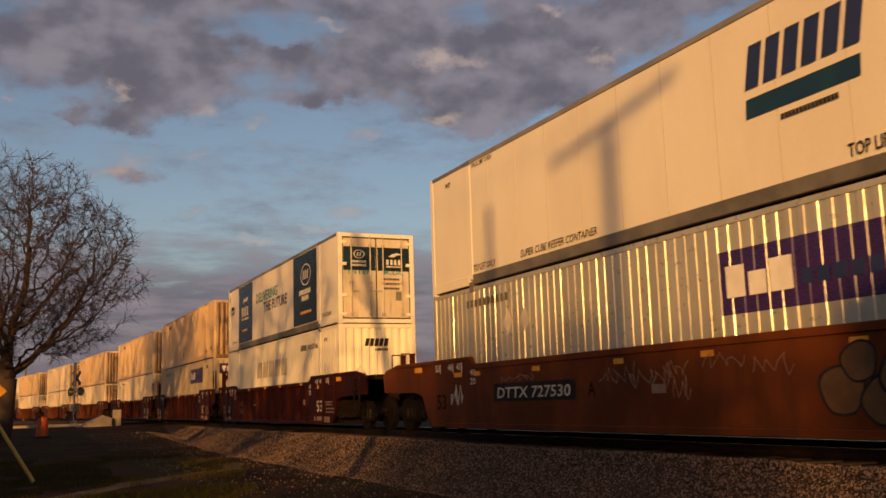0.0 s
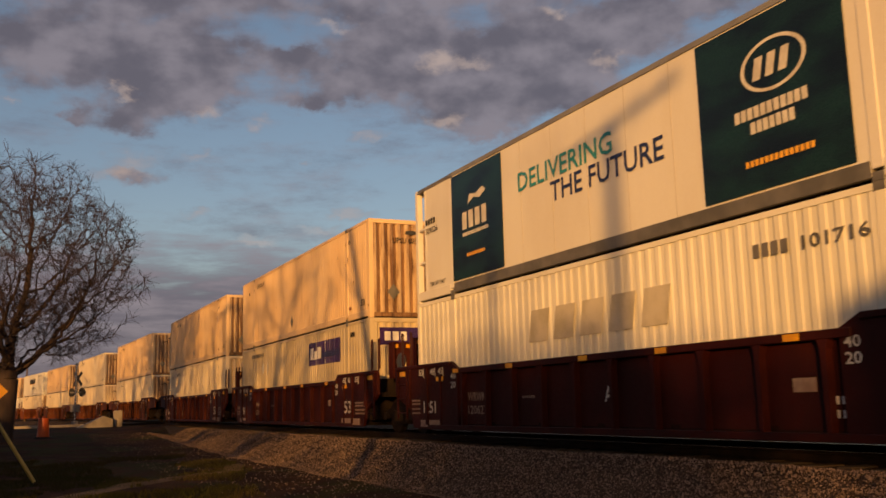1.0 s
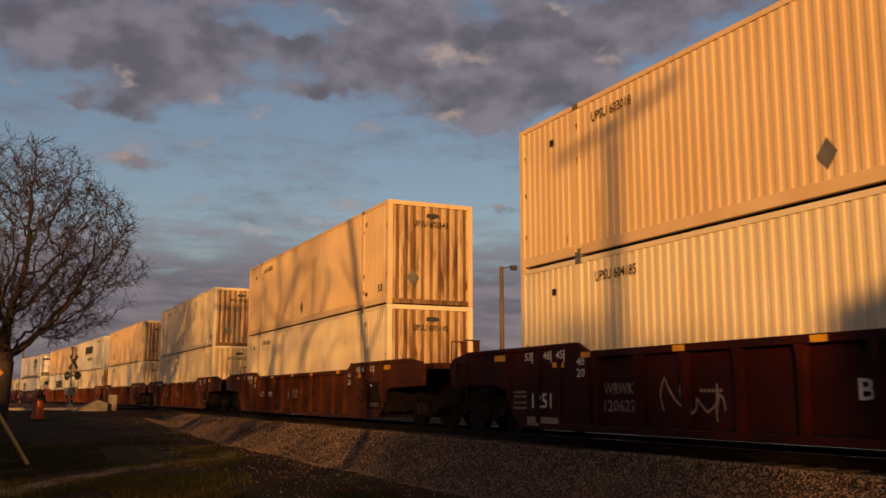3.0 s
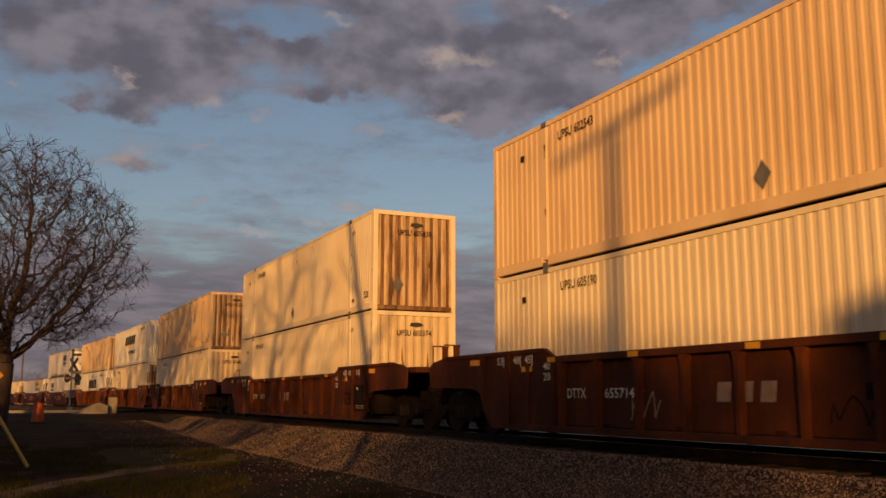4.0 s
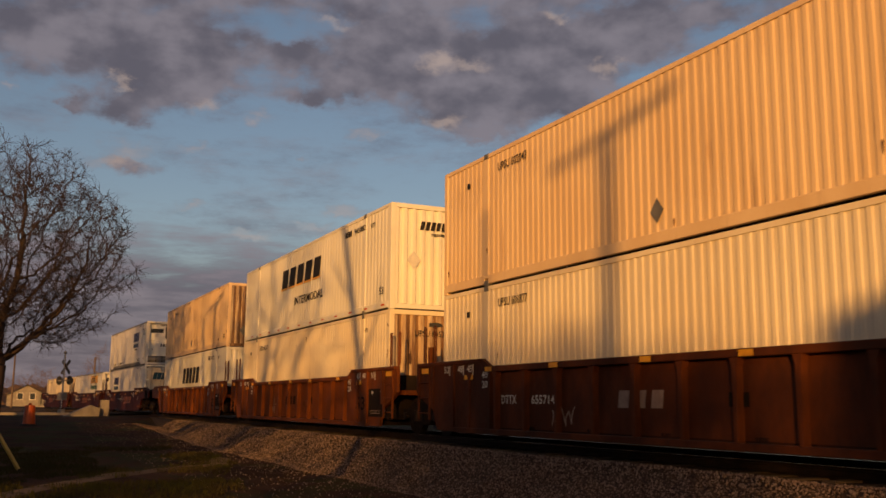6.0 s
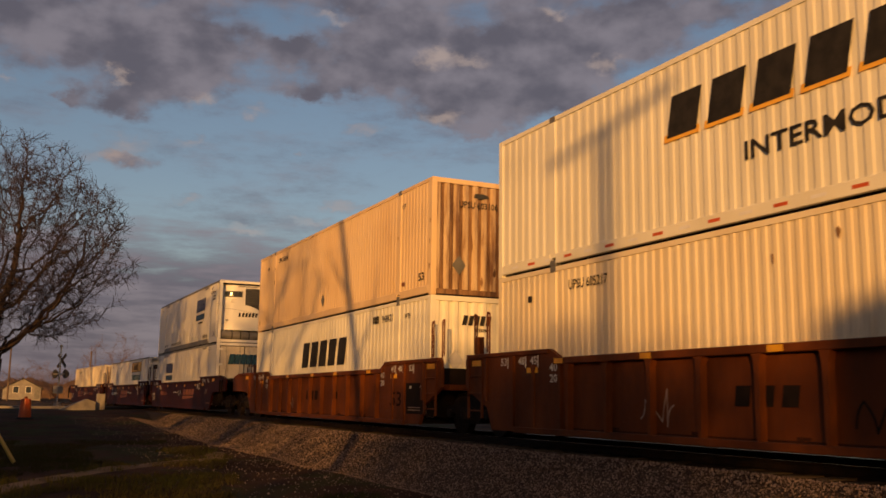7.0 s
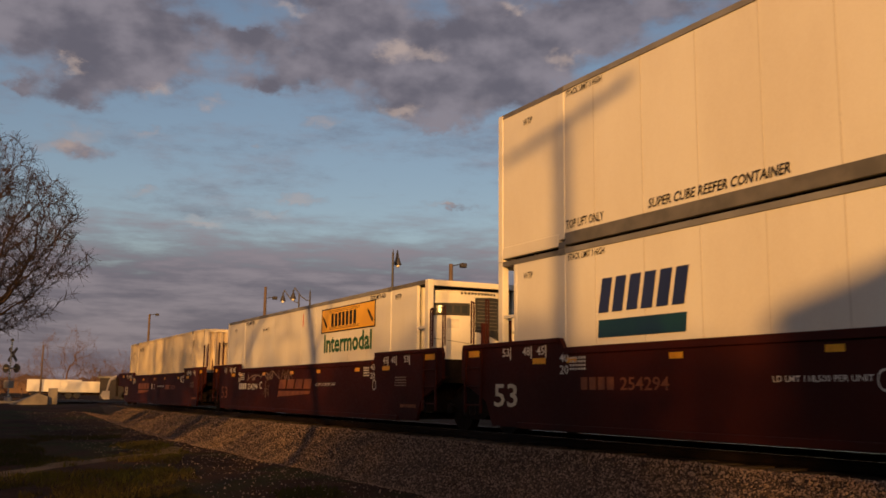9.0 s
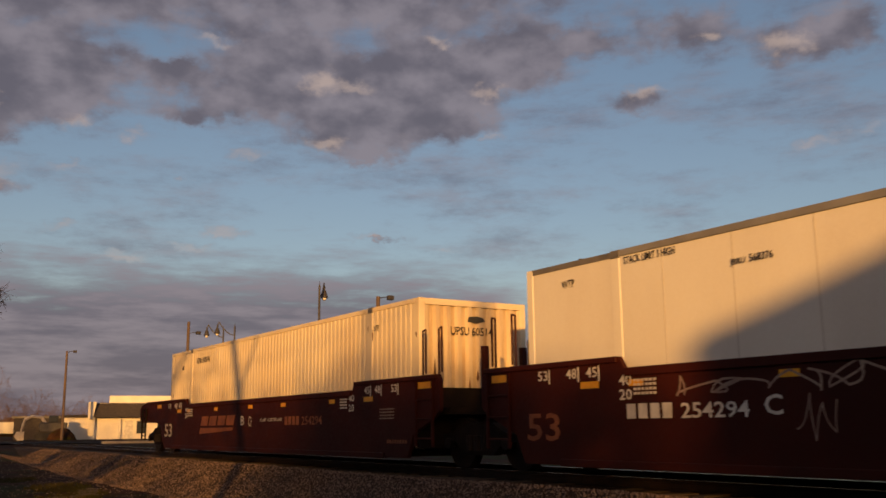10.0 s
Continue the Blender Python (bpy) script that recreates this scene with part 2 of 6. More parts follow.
RUST = (0.12, 0.045, 0.018)
M = {
    "cream": material("cream_paint", (0.74, 0.63, 0.44), (0.68, 0.55, 0.36), 0.55, scale=0.9, grain=40, stretch=(1, 1, 0.35), dirt=(0.30, 0.16, 0.07),
                      dirt_scale=(3, 3.2, 0.35), dirt_range=(0.58, 0.85), dirt_amount=0.55, bump=0.05),
    "peach": material("orange_cream_paint", (0.72, 0.52, 0.30), (0.64, 0.44, 0.24), 0.55, scale=0.9, grain=40, stretch=(1, 1, 0.35), dirt=(0.26, 0.12, 0.05),
                      dirt_scale=(3, 3.2, 0.35), dirt_range=(0.56, 0.85), dirt_amount=0.6, bump=0.05),
    # end paints: stained, with base tones lowered to dim the sun-facing ends
    "cream_end": material("stained_cream_paint", (0.56, 0.41, 0.25), (0.43, 0.29, 0.16), 0.6, scale=1.2, grain=40, stretch=(1, 1, 0.4), dirt=RUST,
                          dirt_scale=(4.5, 1, 0.45), dirt_range=(0.42, 0.68), dirt_amount=0.9, bump=0.06),
    "plain_end": material("lightly_stained_cream_paint", (0.60, 0.49, 0.33), (0.50, 0.38, 0.24), 0.6, scale=1.2, grain=40, stretch=(1, 1, 0.4), dirt=(0.20, 0.09, 0.04),
                          dirt_scale=(4.5, 1, 0.3), dirt_range=(0.60, 0.80), dirt_amount=0.8, bump=0.06),
    "plain_groove": material("dark_cream_groove", (0.56, 0.43, 0.27), (0.42, 0.29, 0.16), 0.65, scale=1.5, grain=40, stretch=(1, 1, 0.4), dirt=(0.10, 0.04, 0.015),
                             dirt_scale=(3, 1, 0.25), dirt_range=(0.56, 0.76), dirt_amount=0.9, bump=0.06),
    "groove": material("rust_brown_groove", (0.30, 0.17, 0.08), (0.16, 0.075, 0.03), 0.7, scale=1.5, grain=40, stretch=(1, 1, 0.4), dirt=(0.05, 0.02, 0.01),
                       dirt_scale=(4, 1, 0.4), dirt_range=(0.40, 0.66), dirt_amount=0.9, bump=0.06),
    "white_rib": material("white_container_paint", (0.76, 0.71, 0.58), (0.68, 0.63, 0.50), 0.5, scale=0.8, grain=40, stretch=(1, 1, 0.35),
                          dirt=(0.33, 0.25, 0.15), dirt_scale=(3, 2.5, 0.3), dirt_range=(0.6, 0.9), dirt_amount=0.4, bump=0.05),
    "white": material("white_panel_paint", (0.72, 0.68, 0.59), (0.66, 0.61, 0.52), 0.45, scale=0.7, grain=30, stretch=(1, 1, 0.4),
                      dirt=(0.42, 0.34, 0.22), dirt_scale=(2, 1.5, 0.4), dirt_range=(0.6, 0.95), dirt_amount=0.3, bump=0.02),
    "tan": material("tan_container_paint", (0.52, 0.43, 0.28), (0.45, 0.36, 0.22), 0.5, scale=0.8, grain=40, stretch=(1, 1, 0.4), dirt=RUST,
                    dirt_scale=(3, 3, 0.4), dirt_range=(0.62, 0.9), dirt_amount=0.4, bump=0.05),
    # dirt, plus a lowered base tone that dims the sunlit door end
    "door_white": material("dirty_white_door_paint", (0.56, 0.50, 0.40), (0.46, 0.39, 0.29), 0.55, scale=1.4, grain=30, stretch=(1, 1, 0.5),
                           dirt=(0.20, 0.12, 0.06), dirt_scale=(3.5, 1, 0.5), dirt_range=(0.50, 0.80), dirt_amount=0.6, bump=0.03),
    "steel": material("stainless_sheet", (0.56, 0.53, 0.43), (0.46, 0.43, 0.34), 0.36, metal=0.45, scale=1.3, grain=8, stretch=(1, 1, 0.1),
                      dirt=(0.30, 0.25, 0.16), dirt_scale=(2, 4, 0.2), dirt_range=(0.5, 0.9), dirt_amount=0.5, bump=0.0),
    "rail_grey": material("grey_rail_metal", (0.20, 0.18, 0.15), (0.13, 0.12, 0.10), 0.5, metal=0.3, scale=2.0),
    "roof_grey": material("dull_roof_sheet", (0.28, 0.27, 0.25), (0.20, 0.19, 0.18), 0.6, metal=0.3, scale=1.0),
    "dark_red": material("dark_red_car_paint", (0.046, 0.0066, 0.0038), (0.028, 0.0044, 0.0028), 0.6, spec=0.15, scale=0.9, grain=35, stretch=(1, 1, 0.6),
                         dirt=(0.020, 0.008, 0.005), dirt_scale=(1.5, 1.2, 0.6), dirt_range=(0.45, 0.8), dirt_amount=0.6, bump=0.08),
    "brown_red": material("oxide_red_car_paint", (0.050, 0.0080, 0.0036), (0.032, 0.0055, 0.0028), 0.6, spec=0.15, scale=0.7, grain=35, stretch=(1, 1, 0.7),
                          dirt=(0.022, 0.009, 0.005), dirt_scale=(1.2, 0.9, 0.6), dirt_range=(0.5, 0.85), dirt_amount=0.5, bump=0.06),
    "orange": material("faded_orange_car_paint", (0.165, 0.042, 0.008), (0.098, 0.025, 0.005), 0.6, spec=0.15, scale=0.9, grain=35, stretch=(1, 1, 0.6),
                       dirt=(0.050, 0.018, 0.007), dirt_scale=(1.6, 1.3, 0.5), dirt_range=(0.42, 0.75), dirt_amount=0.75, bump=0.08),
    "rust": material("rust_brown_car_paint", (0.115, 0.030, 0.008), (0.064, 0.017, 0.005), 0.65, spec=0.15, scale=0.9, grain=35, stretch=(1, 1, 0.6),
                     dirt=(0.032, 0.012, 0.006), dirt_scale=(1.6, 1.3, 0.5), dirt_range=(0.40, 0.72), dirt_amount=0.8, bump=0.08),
    "under": material("grimy_underframe_steel", (0.020, 0.012, 0.008), (0.012, 0.008, 0.006), 0.85, metal=0.1, scale=3.0, bump=0.2, spec=0.12),
    "wheel": material("worn_wheel_steel", (0.022, 0.013, 0.009), (0.013, 0.009, 0.007), 0.65, metal=0.2, scale=4.0, spec=0.15),
    "bright": material("polished_steel", (0.55, 0.52, 0.48), (0.45, 0.42, 0.38), 0.22, metal=1.0, scale=3.0, bump=0.0),
    "yellow": material("yellow_reflector", (0.75, 0.36, 0.02), (0.62, 0.27, 0.02), 0.45, scale=5.0, bump=0.0),
    "ink": material("black_lettering", (0.016, 0.014, 0.013), (0.030, 0.026, 0.023), 0.7, spec=0.15, scale=4.0, bump=0.0),
    "pale": material("white_lettering", (0.66, 0.62, 0.54), (0.5, 0.46, 0.4), 0.6, scale=4.0, bump=0.0),
    "faint": material("worn_pale_lettering", (0.30, 0.22, 0.17), (0.22, 0.14, 0.11), 0.7, scale=5.0, bump=0.0),
    "navy": material("navy_vinyl", (0.015, 0.025, 0.085), (0.02, 0.03, 0.10), 0.45, scale=2.0, bump=0.0),
    "seam": material("riveted_seam_paint", (0.60, 0.55, 0.46), (0.50, 0.45, 0.37), 0.6, scale=30.0, stretch=(0, 0, 1), bump=0.0),
    "rod": material("dull_galvanised_rod", (0.42, 0.39, 0.34), (0.30, 0.27, 0.23), 0.5, metal=0.3, scale=4.0, bump=0.0),
    "teal": material("teal_vinyl", (0.008, 0.026, 0.070), (0.010, 0.050, 0.070), 0.45, scale=1.0, bump=0.0),
    "bluegreen": material("blue_green_vinyl", (0.02, 0.20, 0.24), (0.03, 0.26, 0.25), 0.45, scale=1.0, bump=0.0),
    "banner": material("black_green_banner", (0.004, 0.007, 0.007), (0.007, 0.026, 0.021), 0.3, scale=1.3, stretch=(1, 0.7, 1.6), bump=0.0),
    "purple": material("purple_vinyl", (0.040, 0.015, 0.10), (0.030, 0.012, 0.075), 0.3, spec=0.6, scale=2.0, bump=0.0),
    "amber": material("amber_vinyl", (0.80, 0.42, 0.05), (0.72, 0.36, 0.04), 0.45, scale=2.0, bump=0.0),
    "green": material("green_lettering", (0.012, 0.085, 0.030), (0.016, 0.10, 0.04), 0.45, scale=2.0, bump=0.0),
    "logo_tan": material("faded_orange_logo", (0.26, 0.085, 0.030), (0.16, 0.050, 0.020), 0.6, scale=3.0, bump=0.0),
    "spray": material("tan_grey_spray", (0.15, 0.080, 0.030), (0.09, 0.046, 0.018), 0.7, scale=2.0, bump=0.0),
    "path": material("worn_path_dirt", (0.20, 0.135, 0.085), (0.12, 0.078, 0.048), 0.95, scale=1.2, grain=30, spec=0.05, bump=0.4),
    "ghost": material("ghost_lettering", (0.40, 0.35, 0.25), (0.54, 0.48, 0.37), 0.6, scale=2.0, bump=0.0),
    "grille": material("dark_grille_mesh", (0.028, 0.027, 0.026), (0.040, 0.038, 0.034), 0.7, scale=8.0, grain=90),
    "ballast": material("ballast_bed", (0.085, 0.060, 0.044), (0.040, 0.029, 0.022), 0.9, scale=18.0, grain=70, spec=0.05, bump=0.9),
    "stone": material("ballast_stone", (0.19, 0.130, 0.098), (0.07, 0.048, 0.037), 0.85, scale=9.0, grain=50, spec=0.05, bump=0.0, islands=(0.27, 0.19, 0.145)),
    "earth": material("bare_ground", (0.058, 0.028, 0.015), (0.025, 0.013, 0.008), 0.95, scale=0.55, grain=24, spec=0.05, bump=0.8,
                      dirt=(0.032, 0.035, 0.010), dirt_scale=(0.35, 0.22, 1), dirt_range=(0.48, 0.62), dirt_amount=0.85),
    "grass": material("dry_grass", (0.036, 0.038, 0.010), (0.052, 0.040, 0.015), 0.85, scale=0.7, spec=0.05, bump=0.0),
    "tie": material("creosoted_tie", (0.06, 0.042, 0.03), (0.035, 0.026, 0.02), 0.9, scale=5.0, stretch=(0.3, 3, 1), random_tint=0.2),
    "bark": material("bare_bark", (0.050, 0.030, 0.024), (0.030, 0.020, 0.017), 0.9, scale=4.0, stretch=(1, 1, 0.3), bump=0.3),
    "far_bark": material("distant_twigs", (0.15, 0.085, 0.055), (0.10, 0.06, 0.045), 0.95, scale=0.5, bump=0.0),
    "pole": material("weathered_pole_wood", (0.14, 0.095, 0.065), (0.085, 0.06, 0.045), 0.85, scale=5.0, stretch=(1, 1, 0.1), bump=0.2),
    "lamp_dark": material("dark_bronze_paint", (0.035, 0.032, 0.034), (0.05, 0.045, 0.045), 0.5, scale=3.0, bump=0.0),
    "lamp_brown": material("brown_lamp_paint", (0.018, 0.011, 0.009), (0.012, 0.008, 0.007), 0.5, scale=3.0, bump=0.0),
    "frost": material("frosted_lamp_glass", (0.75, 0.72, 0.68), (0.7, 0.68, 0.64), 0.3, scale=3.0, bump=0.0),
    "asphalt": material("worn_asphalt", (0.046, 0.040, 0.036), (0.030, 0.027, 0.025), 0.85, scale=0.6, grain=60, spec=0.05, bump=0.3),
    "concrete": material("pale_concrete", (0.27, 0.235, 0.195), (0.19, 0.165, 0.14), 0.85, scale=1.5, grain=40, bump=0.2),
    "wall_white": material("white_siding", (0.74, 0.68, 0.56), (0.66, 0.60, 0.50), 0.7, scale=0.8, bump=0.05),
    "roof_dark": material("dark_shingles", (0.055, 0.044, 0.04), (0.034, 0.03, 0.028), 0.85, scale=3.0, stretch=(1, 1, 4), bump=0.4),
    "glass": material("dark_window_glass", (0.03, 0.035, 0.04), (0.04, 0.045, 0.05), 0.08, scale=1.0, bump=0.0),
    "sign": material("yellow_sign_sheet", (0.72, 0.33, 0.02), (0.66, 0.29, 0.02), 0.5, scale=4.0, bump=0.0),
    "guard": material("yellow_plastic", (0.44, 0.31, 0.07), (0.36, 0.25, 0.05), 0.5, scale=4.0, bump=0.0),
    "drum": material("orange_plastic", (0.55, 0.09, 0.015), (0.45, 0.07, 0.012), 0.45, scale=4.0, bump=0.0),
    "drum_white": material("white_reflective_band", (0.75, 0.72, 0.68), (0.65, 0.62, 0.58), 0.4, scale=4.0, bump=0.0),
    "red_lens": material("dark_red_lens", (0.06, 0.008, 0.006), (0.05, 0.008, 0.006), 0.2, scale=4.0, bump=0.0),
    "machine": material("pale_machine_paint", (0.45, 0.40, 0.34), (0.36, 0.31, 0.26), 0.5, scale=2.0),
    "rubber": material("black_rubber", (0.018, 0.017, 0.017), (0.03, 0.028, 0.026), 0.8, scale=4.0),
}


# ---------------- mesh tools ----------------
def box(bm, x0, x1, y0, y1, z0, z1, bevel=0.0):
    r = bmesh.ops.create_cube(bm, size=1.0, matrix=Matrix.Translation(((x0 + x1) / 2, (y0 + y1) / 2, (z0 + z1) / 2))
                              @ Matrix.Diagonal((abs(x1 - x0), abs(y1 - y0), abs(z1 - z0), 1)))
    if bevel:
        edges = list({e for v in r["verts"] for e in v.link_edges})
        bmesh.ops.bevel(bm, geom=edges, offset=bevel, segments=1, affect="EDGES")
    return bm


def tube(bm, p, q, r0, r1=None, sides=8):
    p, q = Vector(p), Vector(q)
    r1 = r0 if r1 is None else r1
    turn = (q - p).to_track_quat("Z", "Y").to_matrix().to_4x4()
    bmesh.ops.create_cone(bm, cap_ends=True, segments=sides, radius1=r0, radius2=r1, depth=(q - p).length,
                          matrix=Matrix.Translation((p + q) / 2) @ turn)
    return bm


def prism(bm, pts, x0, x1, axis="x"):
    """A polygon given in the plane across the axis, drawn out from x0 to x1."""
    at = {"x": lambda a, b, c: (c, a, b), "y": lambda a, b, c: (a, c, b), "z": lambda a, b, c: (a, b, c)}[axis]
    lo = [bm.verts.new(at(a, b, x0)) for a, b in pts]
    hi = [bm.verts.new(at(a, b, x1)) for a, b in pts]
    n = len(pts)
    bm.faces.new(lo)
    bm.faces.new(hi[::-1])
    for i in range(n):
        bm.faces.new((lo[i], hi[i], hi[(i + 1) % n], lo[(i + 1) % n]))
    bmesh.ops.recalc_face_normals(bm, faces=bm.faces[:])
    return bm


def mesh_of(bm, mat, smooth=False):
    me = bpy.data.meshes.new("mesh")
    bm.to_mesh(me)
    bm.free()
    me.materials.append(mat)
    if smooth:
        for p in me.polygons:
            p.use_smooth = True
    return me


def part(name, bm, mat, parent, label="", smooth=False):
    """One mesh object under a thing or a part. bm: a bmesh, or a mesh that alike parts share."""
    me = mesh_of(bm, mat, smooth) if isinstance(bm, bmesh.types.BMesh) else bm
    ob = new(name, me)
    ob.parent = parent
    if label:
        tagged(ob, label)
    return ob


def nb():
    return bmesh.new()


def thing(name, label, category, at=None, group="", kind=""):
    ob = tagged(new(name), label, category, group, kind)
    if at is not None:
        ob.matrix_basis = at
    return ob


def solid(name, bm, mat, label="", category="", at=None, group="", kind="", smooth=False):
    ob = tagged(new(name, mesh_of(bm, mat, smooth)), label, category, group, kind)
    if at is not None:
        ob.matrix_basis = at
    return ob


SIDE_TURN = Matrix(((0, 0, -1, 0), (-1, 0, 0, 0), (0, 1, 0, 0), (0, 0, 0, 1)))   # reads along -y on a wall that faces -x
END_TURN = Matrix(((1, 0, 0, 0), (0, 0, -1, 0), (0, 1, 0, 0), (0, 0, 0, 1)))     # reads along +x on a wall that faces -y


TEXTS = {}


def letters(parent, words, far_y, near_y, z, height, mat, x=-1.301, lean=0.0, bold=0.014, tilt=0.0, end_wall=False):
    """Words on a side wall from far_y to near_y (or on an end wall from x far_y to near_y at y = x), standing on z."""
    if (words, lean, bold) not in TEXTS:
        cu = bpy.data.curves.new("lettering", "FONT")
        cu.body, cu.shear, cu.offset, cu.resolution_u = words, lean, bold, 2
        tmp = bpy.data.objects.new("lettering", cu)
        TEXTS[words, lean, bold] = bpy.data.meshes.new_from_object(tmp)
        bpy.data.objects.remove(tmp)
    me = TEXTS[words, lean, bold].copy()
    if not len(me.vertices):
        return None
    xs, ys = [v.co.x for v in me.vertices], [v.co.y for v in me.vertices]
    width = abs(near_y - far_y)
    sx, sy = width / (max(xs) - min(xs)), height / max(0.05, max(ys) - min(min(ys), 0))
    fit = Matrix.Diagonal((sx, sy, 1, 1)) @ Matrix.Translation((-min(xs), 0, 0))
    place = (Matrix.Translation((far_y, x, z)) @ END_TURN) if end_wall else (Matrix.Translation((x, far_y, z)) @ SIDE_TURN)
    me.transform(place @ Matrix.Rotation(radians(tilt), 4, "Z") @ fit)
    me.materials.append(mat)
    ob = new("lettering", me)
    ob.parent = parent
    return ob


def bars(parent, far_y, near_y, z, height, mat, count, x=-1.301, lean=0.0, gap=0.25, end_wall=False, name="marking", heights=()):
    """A row of plain blocks in place of a mark: parallelograms of one height."""
    bm = nb()
    step = (near_y - far_y) / count
    for i in range(count):
        a, b = far_y + step * i, far_y + step * (i + 1 - gap)
        s = lean * height * (1 if step > 0 else -1)
        h = height * (heights[i % len(heights)] if heights else 1)
        q = [(a, z), (b, z), (b + s, z + h), (a + s, z + h)]
        vs = [bm.verts.new((u, x, w) if end_wall else (x, u, w)) for u, w in q]
        f = bm.faces.new(vs)
    bmesh.ops.recalc_face_normals(bm, faces=bm.faces[:])
    bmesh.ops.solidify(bm, geom=bm.faces[:], thickness=0.003)
    return part(name, bm, mat, parent)


def panel(parent, name, far_y, near_y, z0, z1, mat, x=-1.298, label="", end_wall=False):
    bm = nb()
    if end_wall:
        box(bm, far_y, near_y, x - 0.004, x, z0, z1)
    else:
        box(bm, x - 0.004, x, min(far_y, near_y), max(far_y, near_y), z0, z1)
    return part(name, bm, mat, parent, label)


def diamond(parent, y, z, r, mat, x=-1.300, end_wall=False):
    bm = nb()
    prism(bm, [(y - r * 0.8, z), (y, z + r), (y + r * 0.8, z), (y, z - r)], x - 0.003, x, "y" if end_wall else "x")
    return part("placard", bm, mat, parent)


def scribble(parent, y, z, w, h, mat, seed, x=-1.545, turns=9, thick=0.015):
    """A sprayed line: one bent flat ribbon."""
    rnd = random.Random(seed)
    pts = [Vector((x, y - w * (i / turns) + rnd.uniform(-.12, .12) * w, z + h * (i % 2) * rnd.uniform(.5, 1) + rnd.uniform(-.15, .15) * h)) for i in range(turns + 1)]
    cu = []
    for i in range(len(pts) - 1):
        a, b = pts[i], pts[i + 1]
        bend = Vector((0, rnd.uniform(-.2, .2) * w / 3, rnd.uniform(-.2, .2) * h))
        for k in range(5):
            u = k / 5
            cu.append(a.lerp(b, u) + bend * math.sin(math.pi * u))
    bm = nb()
    for a, b in zip(cu, cu[1:]):
        d = (b - a).normalized() if (b - a).length > 1e-5 else Vector((0, 1, 0))
        s = Vector((0, -d.z, d.y)) * thick
        e = d * thick * 0.6
        bm.faces.new([bm.verts.new(v) for v in (a - s - e, b - s + e, b + s + e, a + s - e)])
    bmesh.ops.recalc_face_normals(bm, faces=bm.faces[:])
    return part("sprayed_line", bm, mat, parent)


# ---------------- ground, track ----------------
TX = 10.705          # middle of the track; rail tops are at z = 0
CURVE_Y, CURVE_R = 48.0, 750.0


def track_x(y):
    """Middle of the track: straight, then a gentle bend to the west."""
    return TX - max(0.0, y - CURVE_Y) ** 2 / (2 * CURVE_R)


def along(s):
    """A place on the track's middle, s metres along it."""
    u = max(0.0, s - CURVE_Y)
    y = s - u ** 3 / (6 * CURVE_R ** 2)
    return Vector((track_x(y), y, 0))



def step01(a, b, v):
    u = min(1, max(0, (v - a) / (b - a)))
    return u * u * (3 - 2 * u)


def ground_z(x, y):
    near = -0.80 + 0.70 * step01(30, 66, y) - 0.35 * step01(84, 130, y)
    far = -0.35 + 0.25 * step01(40, 66, y) - 0.15 * step01(84, 130, y)
    x0 = x
    x = x + TX - track_x(min(max(y, 0), 400))
    z = near + (far - near) * step01(8.5, 13.0, x)
    z -= 0.25 * step01(6.5, 8.5, x) * (1 - step01(13.0, 15.5, x)) * (1 - step01(50, 62, y) * (1 - step01(80, 90, y)))
    rough = 0.05 * noise.noise((x * 0.35, y * 0.35, 3)) + 0.025 * noise.noise((x * 1.3, y * 1.3, 7))
    return z + rough * (1 - step01(40, 70, math.hypot(x0, y)))


def build_ground():
    def graded(lo, hi, fine_lo, fine_hi, fine):
        v, out = fine_lo, []
        while v < fine_hi:
            out.append(v)
            v += fine
        s = fine
        while v < hi:
            out.append(v)
            s *= 1.25
            v += s
        out.append(hi)
        v, s = fine_lo, fine
        while v > lo:
            s *= 1.25
            v -= s
            out.insert(0, max(v, lo))
        return out
    xs, ys = graded(-2500, 2500, -6, 16, 0.4), graded(-2500, 4000, 4, 90, 0.5)
    verts = [(x, y, ground_z(x, y)) for y in ys for x in xs]
    w = len(xs)
    faces = [(j * w + i, j * w + i + 1, (j + 1) * w + i + 1, (j + 1) * w + i) for j in range(len(ys) - 1) for i in range(w - 1)]
    me = bpy.data.meshes.new("ground")
    me.from_pydata(verts, [], faces)
    me.materials.append(M["earth"])
    for p in me.polygons:
        p.use_smooth = True
    tagged(new("ground", me), "bare brown ground with patchy winter grass", "ground", kind="structure")


def bed_z(x, y):
    """Top of the ballast across the track."""
    d = abs(x - TX)
    z = -0.16 if d < 1.75 else -0.16 - (d - 1.75) * 0.42
    return z + 0.03 * noise.noise((x * 1.1, y * 0.8, 1.5))


def sweep(bm, profile):
    """A section drawn out along the whole track."""
    ys = [-60, 0] + [CURVE_Y + 4 * i for i in range(90)]
    rows = [[bm.verts.new((track_x(y) + a, y, b)) for a, b in profile] for y in ys]
    n = len(profile)
    for r0, r1 in zip(rows, rows[1:]):
        for i in range(n):
            bm.faces.new((r0[i], r0[(i + 1) % n], r1[(i + 1) % n], r1[i]))
    bmesh.ops.recalc_face_normals(bm, faces=bm.faces[:])
    return bm


